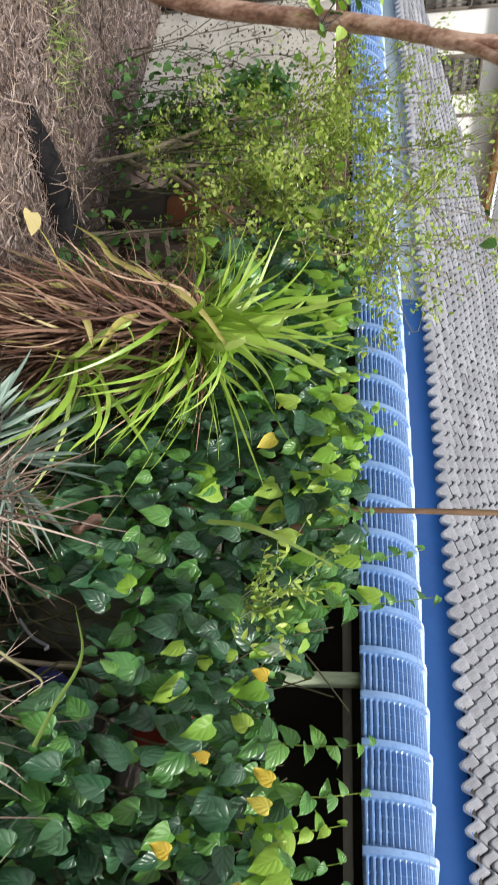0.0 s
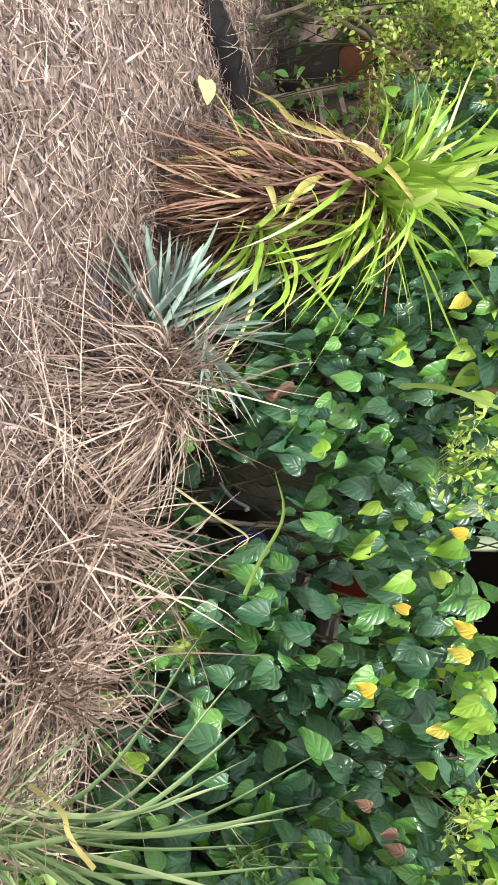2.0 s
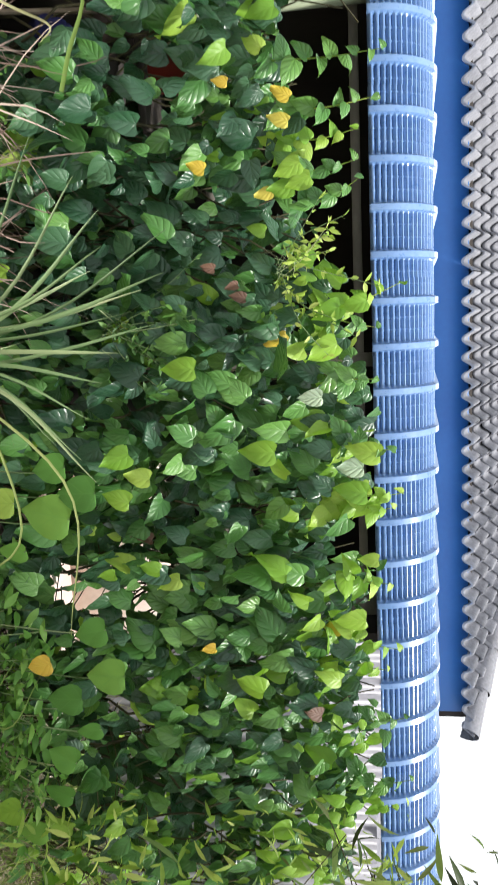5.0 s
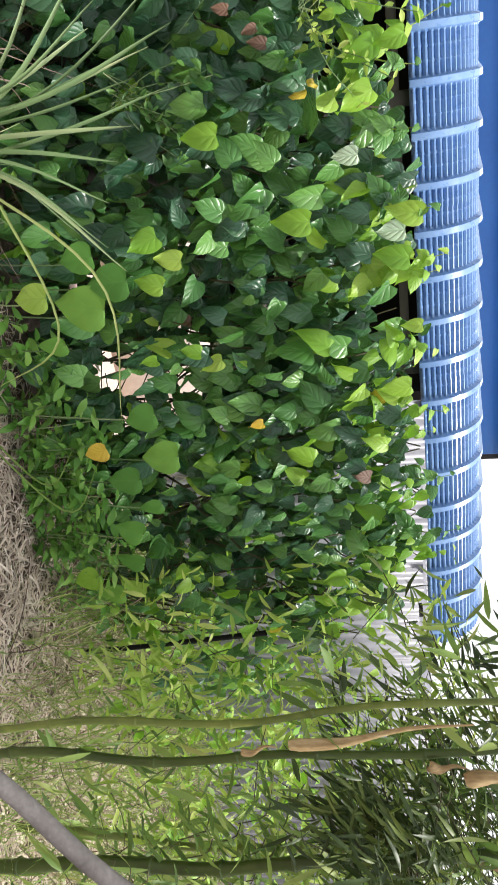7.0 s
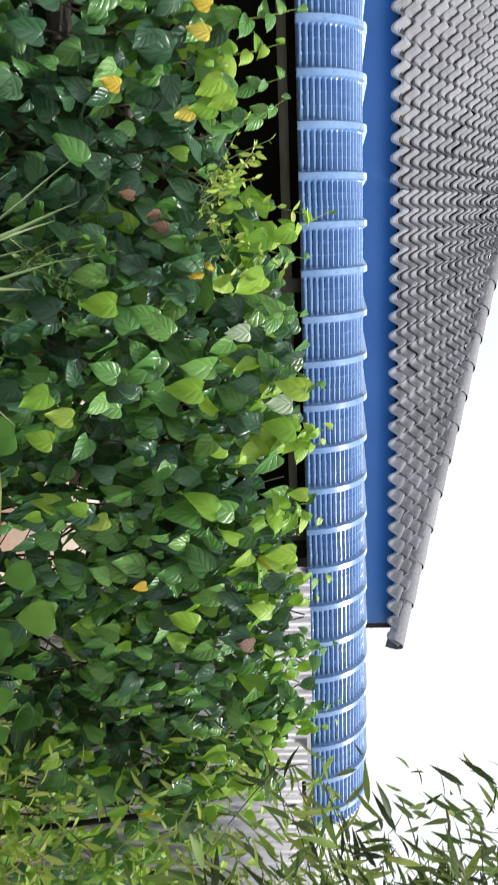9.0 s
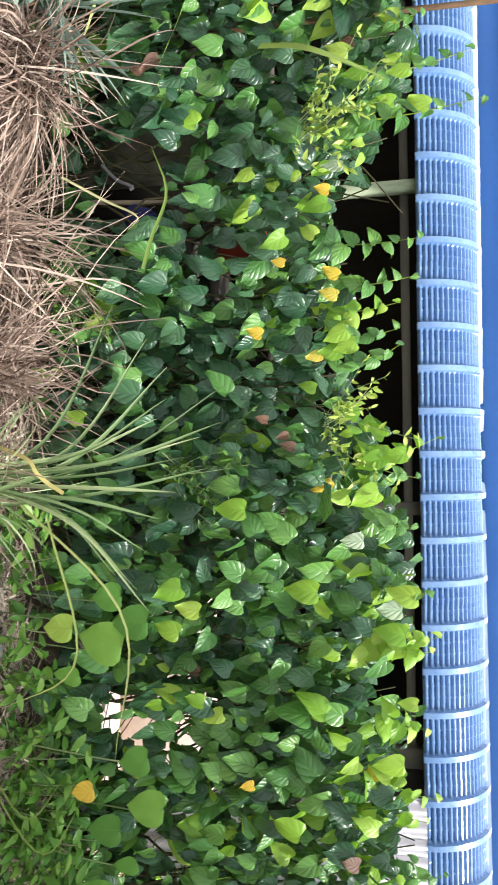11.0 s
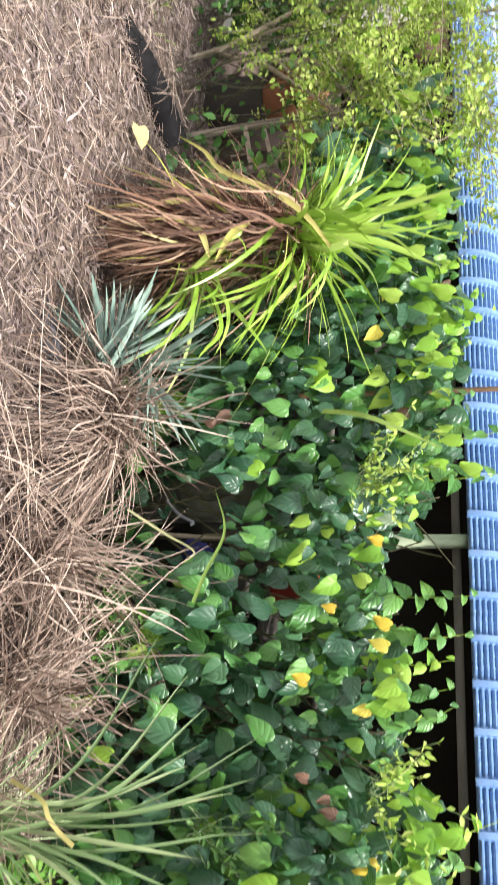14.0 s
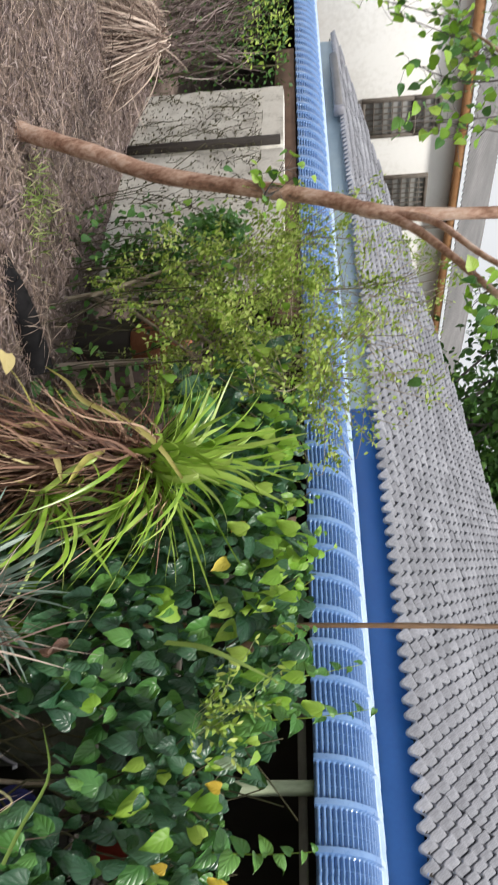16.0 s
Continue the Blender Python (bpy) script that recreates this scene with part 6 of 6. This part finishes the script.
# ---- bamboo and tall grass ----
def build_bamboo():
    culms = (((1.45, 1.5, 0.0), (1.42, 1.5, 0.35), (1.38, 1.5, 0.9), (1.3, 1.5, 1.51), (1.12, 1.5, 3.0), 0.011), ((1.53, 1.5, 0.0), (1.52, 1.5, 0.4), (1.51, 1.5, 0.9), (1.44, 1.5, 1.51), (1.3, 1.5, 3.0), 0.0135), ((1.99, 1.5, 0.0), (1.95, 1.5, 0.5), (1.9, 1.5, 1.0), (1.8, 1.5, 1.52), (1.6, 1.5, 3.0), 0.021), ((2.15, 1.75, 0.0), (2.2, 1.75, 0.6), (2.1, 1.7, 1.6), (2.0, 1.7, 3.0), 0.015))
    for k, (*pts, r) in enumerate(culms):
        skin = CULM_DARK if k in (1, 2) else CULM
        b = thing("bamboo_culm", "green bamboo cane with swollen nodes and dry sheaths", "bamboo", group="bamboo canes", at=pts[0])
        l = smooth_line(pts, 90) - np.array(pts[0])
        rad = np.full(90, r) * np.linspace(1, 0.6, 90)
        l = l + np.stack([0.012 * np.sin(np.arange(90) * 0.23 + r * 900), 0 * rad, 0 * rad], -1)
        rad[::9] *= 1.3
        part("cane", tube(Geo(), l, rad, 10), skin, b)
        for q in range(9, 90, 9):
            d = unit(np.gradient(l, axis=0)[q])
            part("node", tube(Geo(), [l[q] - d * 0.006, l[q] - d * 0.002, l[q] + d * 0.002, l[q] + d * 0.006], rad[q] * np.array([0.9, 1.06, 1.06, 0.9]), 10), skin, b)
        for q in (27, 36, 45, 54):
            if rng.random() < 0.1:
                d = unit(np.gradient(l, axis=0)[q])
                a = np.linspace(-1.9, 1.9, 9)
                ref = np.cross(d, [0, 1, 0])
                ref2 = np.cross(d, ref)
                rows = [[l[q] + d * h + (r * k) * (np.cos(w) * ref2 + np.sin(w) * ref) for w in a * sp] for h, k, sp in ((0, 1.12, 1), (0.06, 1.18, 0.95), (0.13, 1.5, 0.6), (0.17, 2.2, 0.15))]
                part("sheath", Geo().add(rows, grid_faces(4, 9)), SHEATH, b, "dry brown sheath")
    # loose dry husks along the canes
    for a, b, r0, bend in (((1.42, 1.47, 1.05), (1.34, 1.47, 1.46), 0.034, 0.01), ((1.5, 1.46, 1.44), (1.49, 1.46, 1.62), 0.045, -0.01), ((1.47, 1.47, 1.36), (1.48, 1.47, 1.45), 0.03, 0.008), ((1.46, 1.48, 0.93), (1.44, 1.48, 1.02), 0.022, 0.008)):
        husk = thing("dry_husk", "dry orange-brown bamboo husk hanging on a cane", "husk", group="bamboo husks")
        a, b = np.array(a), np.array(b)
        l = smooth_line([a, a * 0.7 + b * 0.3 + [bend, 0, 0], a * 0.35 + b * 0.65 - [bend, 0, 0], b], 16)
        rr = 0.45 * r0 * np.interp(np.linspace(0, 1, 16), [0, 0.06, 0.25, 0.5, 1], [0.75, 1.0, 0.9, 0.45, 0.12])
        ang = np.linspace(-2.5, 2.5, 12)
        d = unit(np.gradient(l, axis=0))
        e1 = unit(np.cross(d, [0.2, 1, 0.1]))
        e2 = np.cross(d, e1)
        V = l[:, None] + rr[:, None, None] * (np.cos(ang)[None, :, None] * e2[:, None] * 0.7 + np.sin(ang)[None, :, None] * e1[:, None]) * (1 + 0.12 * np.sin(5 * ang + 1))[None, :, None]
        part("shell", Geo().add(V, grid_faces(16, 12)), SHEATH, husk)
    # a dark clump of overlapping bamboo leaves
    m = 480
    dark = thing("bamboo_spray", "dense dark spray of drooping bamboo leaves", "bamboo", at=(1.76, 1.48, 1.28))
    c = rng.normal(0, 1, (m, 3)) * [0.06, 0.08, 0.11]
    c[:, 0] += 0.25 * (c[:, 2])
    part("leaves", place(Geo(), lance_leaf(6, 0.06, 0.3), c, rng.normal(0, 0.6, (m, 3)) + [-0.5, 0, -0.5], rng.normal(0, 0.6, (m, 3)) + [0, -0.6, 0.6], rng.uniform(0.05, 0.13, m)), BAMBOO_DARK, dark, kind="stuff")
    g = Geo()
    for q in range(40):
        tube(g, smooth_line([(0.2, 0.02, 0.0), c[q] * 0.5 + [0.1, 0, 0.02], c[q]], 6), 0.0018, 4, False)
    part("twig", g, STEM, dark, kind="stuff")
    m = 420
    low = thing("bamboo_spray", "low spray of green bamboo leaves between the canes", "bamboo", at=(2.0, 1.55, 0.95))
    c = rng.normal(0, 1, (m, 3)) * [0.09, 0.1, 0.3]
    part("leaves", place(Geo(), lance_leaf(6, 0.06, 0.3), c, rng.normal(0, 0.6, (m, 3)) + [-0.4, 0, -0.4], rng.normal(0, 0.6, (m, 3)) + [0, -0.6, 0.6], rng.uniform(0.06, 0.14, m)), BAMBOO_LEAF, low, kind="stuff")
    g = Geo()
    for q in range(60):
        tube(g, smooth_line([c[q] + [0.14, 0.03, -0.12], c[q] * 0.98 + [0.06, 0, -0.03], c[q]], 6), 0.0018, 4, False)
    part("twig", g, STEM, low, kind="stuff")
    m = 5600
    top = thing("bamboo_spray", "dense dark bamboo leaf spray against the sky", "bamboo", at=(1.9, 1.8, 1.75))
    c = np.stack([rng.uniform(-0.6, 0.5, m), rng.normal(0, 0.12, m), rng.uniform(-0.65, 0.6, m)], -1)
    c = c[rng.random(m) < np.clip(0.75 + c[:, 0] * 0.9 + c[:, 2] * 0.4, 0.03, 1) * (0.45 + (wobble(c[:, 0], c[:, 2], 5, 3.0) > -0.1))]
    m = len(c)
    way = rng.normal(0, 0.5, (m, 3)) + [-0.6, 0, -0.4]
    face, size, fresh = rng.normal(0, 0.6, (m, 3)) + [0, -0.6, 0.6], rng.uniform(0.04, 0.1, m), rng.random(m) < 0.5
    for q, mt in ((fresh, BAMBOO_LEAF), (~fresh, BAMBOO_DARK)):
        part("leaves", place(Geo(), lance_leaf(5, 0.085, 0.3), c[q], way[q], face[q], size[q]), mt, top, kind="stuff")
    g = Geo()
    for q in range(0, m, 8):
        tube(g, smooth_line([c[q] + [0.25, 0.02, 0.06], c[q] * 0.98 + [0.1, 0, 0.03], c[q]], 5), 0.0018, 4, False)
    part("twig", g, STEM, top, kind="stuff")
    n = 3400
    at = np.stack([rng.uniform(0.9, 2.5, n), rng.uniform(1.45, 2.6, n), rng.uniform(0.15, 1.9, n)], -1)
    ang = np.degrees(np.arctan2(at[:, 0], at[:, 1] - 0.25))
    keep = rng.random(n) < np.clip((ang - 40) / 16, 0, 1) * np.where(at[:, 2] > 1.0, 1.0, 0.5) * (0.35 + 0.9 * (wobble(at[:, 0] + at[:, 1], at[:, 2], 2.2, 2.0) > 0))
    at = at[keep]
    n = len(at)
    fol = thing("bamboo_foliage", "thin bamboo side twigs with narrow green leaves", "bamboo", at=(1.9, 1.7, 0))
    loc = at - [1.9, 1.7, 0]
    way = rng.normal(0, 0.55, (n, 3)) + [-0.3, -0.1, -0.25]
    g = place(Geo(), lance_leaf(5, 0.075, 0.25), loc, way, rng.normal(0, 0.6, (n, 3)) + [0, -0.5, 0.7], rng.uniform(0.06, 0.14, n))
    part("leaves", g, BAMBOO_LEAF, fol, kind="stuff")
    g = Geo()
    for i in range(0, n, 5):
        tube(g, [loc[i], loc[i] - unit(way[i]) * 0.08 + rng.normal(0, 0.02, 3), loc[i] - unit(way[i]) * 0.2 + rng.normal(0, 0.04, 3)], 0.0012, 4, False)
    part("twig", g, STEM, fol, kind="stuff")
    br = thing("grey_branch", "smooth grey bare branch slanting before the bamboo", "branch")
    part("limb", tube(Geo(), smooth_line([(0.75, 0.95, 0.5), (0.97, 1.0, 0.66), (1.26, 1.0, 0.84), (1.6, 1.05, 1.1), (2.1, 1.1, 1.25)], 24), np.linspace(0.015, 0.018, 24), 12), GREY_BARK, br)
    part("foot", tube(Geo(), smooth_line([(0.75, 0.95, 0.5), (0.6, 0.93, 0.2), (0.5, 0.92, -0.02)], 10), np.linspace(0.016, 0.018, 10), 12), GREY_BARK, br)
    # light yellow-green leaves: their colour stands in for sun on the thicket
    m = 2300
    c = np.stack([rng.uniform(-0.3, 0.8, m), rng.uniform(0.0, 0.9, m), rng.uniform(0.25, 1.5, m)], -1)
    c = c[wobble(c[:, 0] + c[:, 1], c[:, 2], 3.5, 6.0) > -0.1]
    m = len(c)
    part("bright_leaves", place(Geo(), lance_leaf(5, 0.11, 0.25), c, rng.normal(0, 0.6, (m, 3)) + [-0.2, -0.1, -0.1], rng.normal(0, 0.6, (m, 3)) + [0, -0.5, 0.7], rng.uniform(0.03, 0.085, m)), TINY, fol, "yellow-green leaves with sunlight put into their colour", kind="stuff")
    bar = thing("black_bar", "thin black metal bar sticking out of the weeds", "bar")
    part("rod", tube(Geo(), [(2.1, 2.5, -0.02), (2.06, 2.5, 0.29), (1.99, 2.5, 0.78)], 0.011, 8), BLACK, bar)
    grass = thing("tall_grass", "tangled tall green grass beside the straw", "grass", at=(2.2, 2.4, 0))
    m = 6000
    base = np.stack([rng.uniform(-0.55, 2.0, m), rng.uniform(-1.2, 1.0, m), np.zeros(m)], -1)
    base = base[(base[:, 0] + 2.2) > 1.35 + 0.3 * np.abs(base[:, 1])]
    m = len(base)
    way = rng.normal(0, 0.45, (m, 3)) + [0, 0, 1]
    g = strands(Geo(), base, way, rng.uniform(0.12, 0.5, m), rng.uniform(0.0025, 0.006, m), rng.uniform(0.1, 0.7, m), k=6, curl=0.3, wave=0.04)
    part("blades", g, BLADE_PALE, grass, kind="stuff")
    g = strands(Geo(), base[::5] + [0, 0, 0.01], rng.normal(0, 0.6, (len(base[::5]), 3)) + [0, 0, 0.8], rng.uniform(0.2, 0.6, len(base[::5])), 0.005, rng.uniform(0.2, 0.7, len(base[::5])), k=6, curl=0.3)
    part("dry_blade", g, STRAW_PINK, grass, kind="stuff")
    g = leaf_cloud(1500, (-0.35, 1.6), (-0.1, 1.1), (0.05, 1.2), (0.03, 0.08), heart_leaf(6, 5, 0.38, 0.3, 0.3), shape=lambda x, y, z: (0.95 - 0.45 * z) * (0.15 if -0.25 < x - 0.1 * y < 0.35 and z > 0.75 else 1))
    part("weed_leaves", g, LEAF_LIME, grass, "yellow-green weed leaves", kind="stuff")


build_bamboo()


# ---- patches of green on the litter, far trees ----
def build_patches():
    p = thing("green_weed_patch", "small patch of fresh green weeds in the litter", "weeds", at=(-3.85, 2.15, 0))
    base = np.stack([rng.normal(0, 0.16, 260), rng.normal(0, 0.13, 260), np.zeros(260)], -1)
    g = strands(Geo(), base, rng.normal(0, 0.5, (260, 3)) + [0, 0, 0.8], rng.uniform(0.04, 0.13, 260), rng.uniform(0.004, 0.01, 260), 0.3, k=4, curl=0.2)
    part("weed_blade", g, BLADE_PALE, p, kind="stuff")
    for cx, cy, hgt, spread in ((-12.5, 13, 9, 2.6), (-9.5, 14.5, 8.5, 2.4), (-12, 18, 10, 3), (-11.0, 13.8, 8.2, 2.5)):
        t = thing("background_tree", "leafy green tree standing behind the tiled roof", "tree", group="background trees", at=(cx, cy, -0.1))
        part("trunk", tube(Geo(), smooth_line([(0, 0, 0), (0.1, 0, hgt * 0.4), (0, 0.1, hgt * 0.85)], 12), np.linspace(0.18, 0.05, 12), 9), GREY_BARK, t)
        clumps = rng.normal(0, 1, (40, 3)) * [spread * 0.55, spread * 0.5, hgt * 0.2] + [0, 0, hgt * 0.68]
        limbs = Geo()
        for c in clumps[::2]:
            tube(limbs, smooth_line([(0.05, 0, hgt * 0.4), (c[0] * 0.5, c[1] * 0.5, (c[2] + hgt * 0.4) / 2), c], 6), np.linspace(0.06, 0.015, 6), 5)
        part("limb", limbs, GREY_BARK, t, kind="stuff")
        at = np.concatenate([c + rng.normal(0, 0.36, (190, 3)) for c in clumps])
        n = len(at)
        part("crown", place(Geo(), lance_leaf(4, 0.3), at, rng.normal(0, 0.7, (n, 3)), rng.normal(0, 0.6, (n, 3)) + [0, -0.5, 0.7], rng.uniform(0.12, 0.25, n)), TINY_DARK, t, kind="stuff")


build_patches()
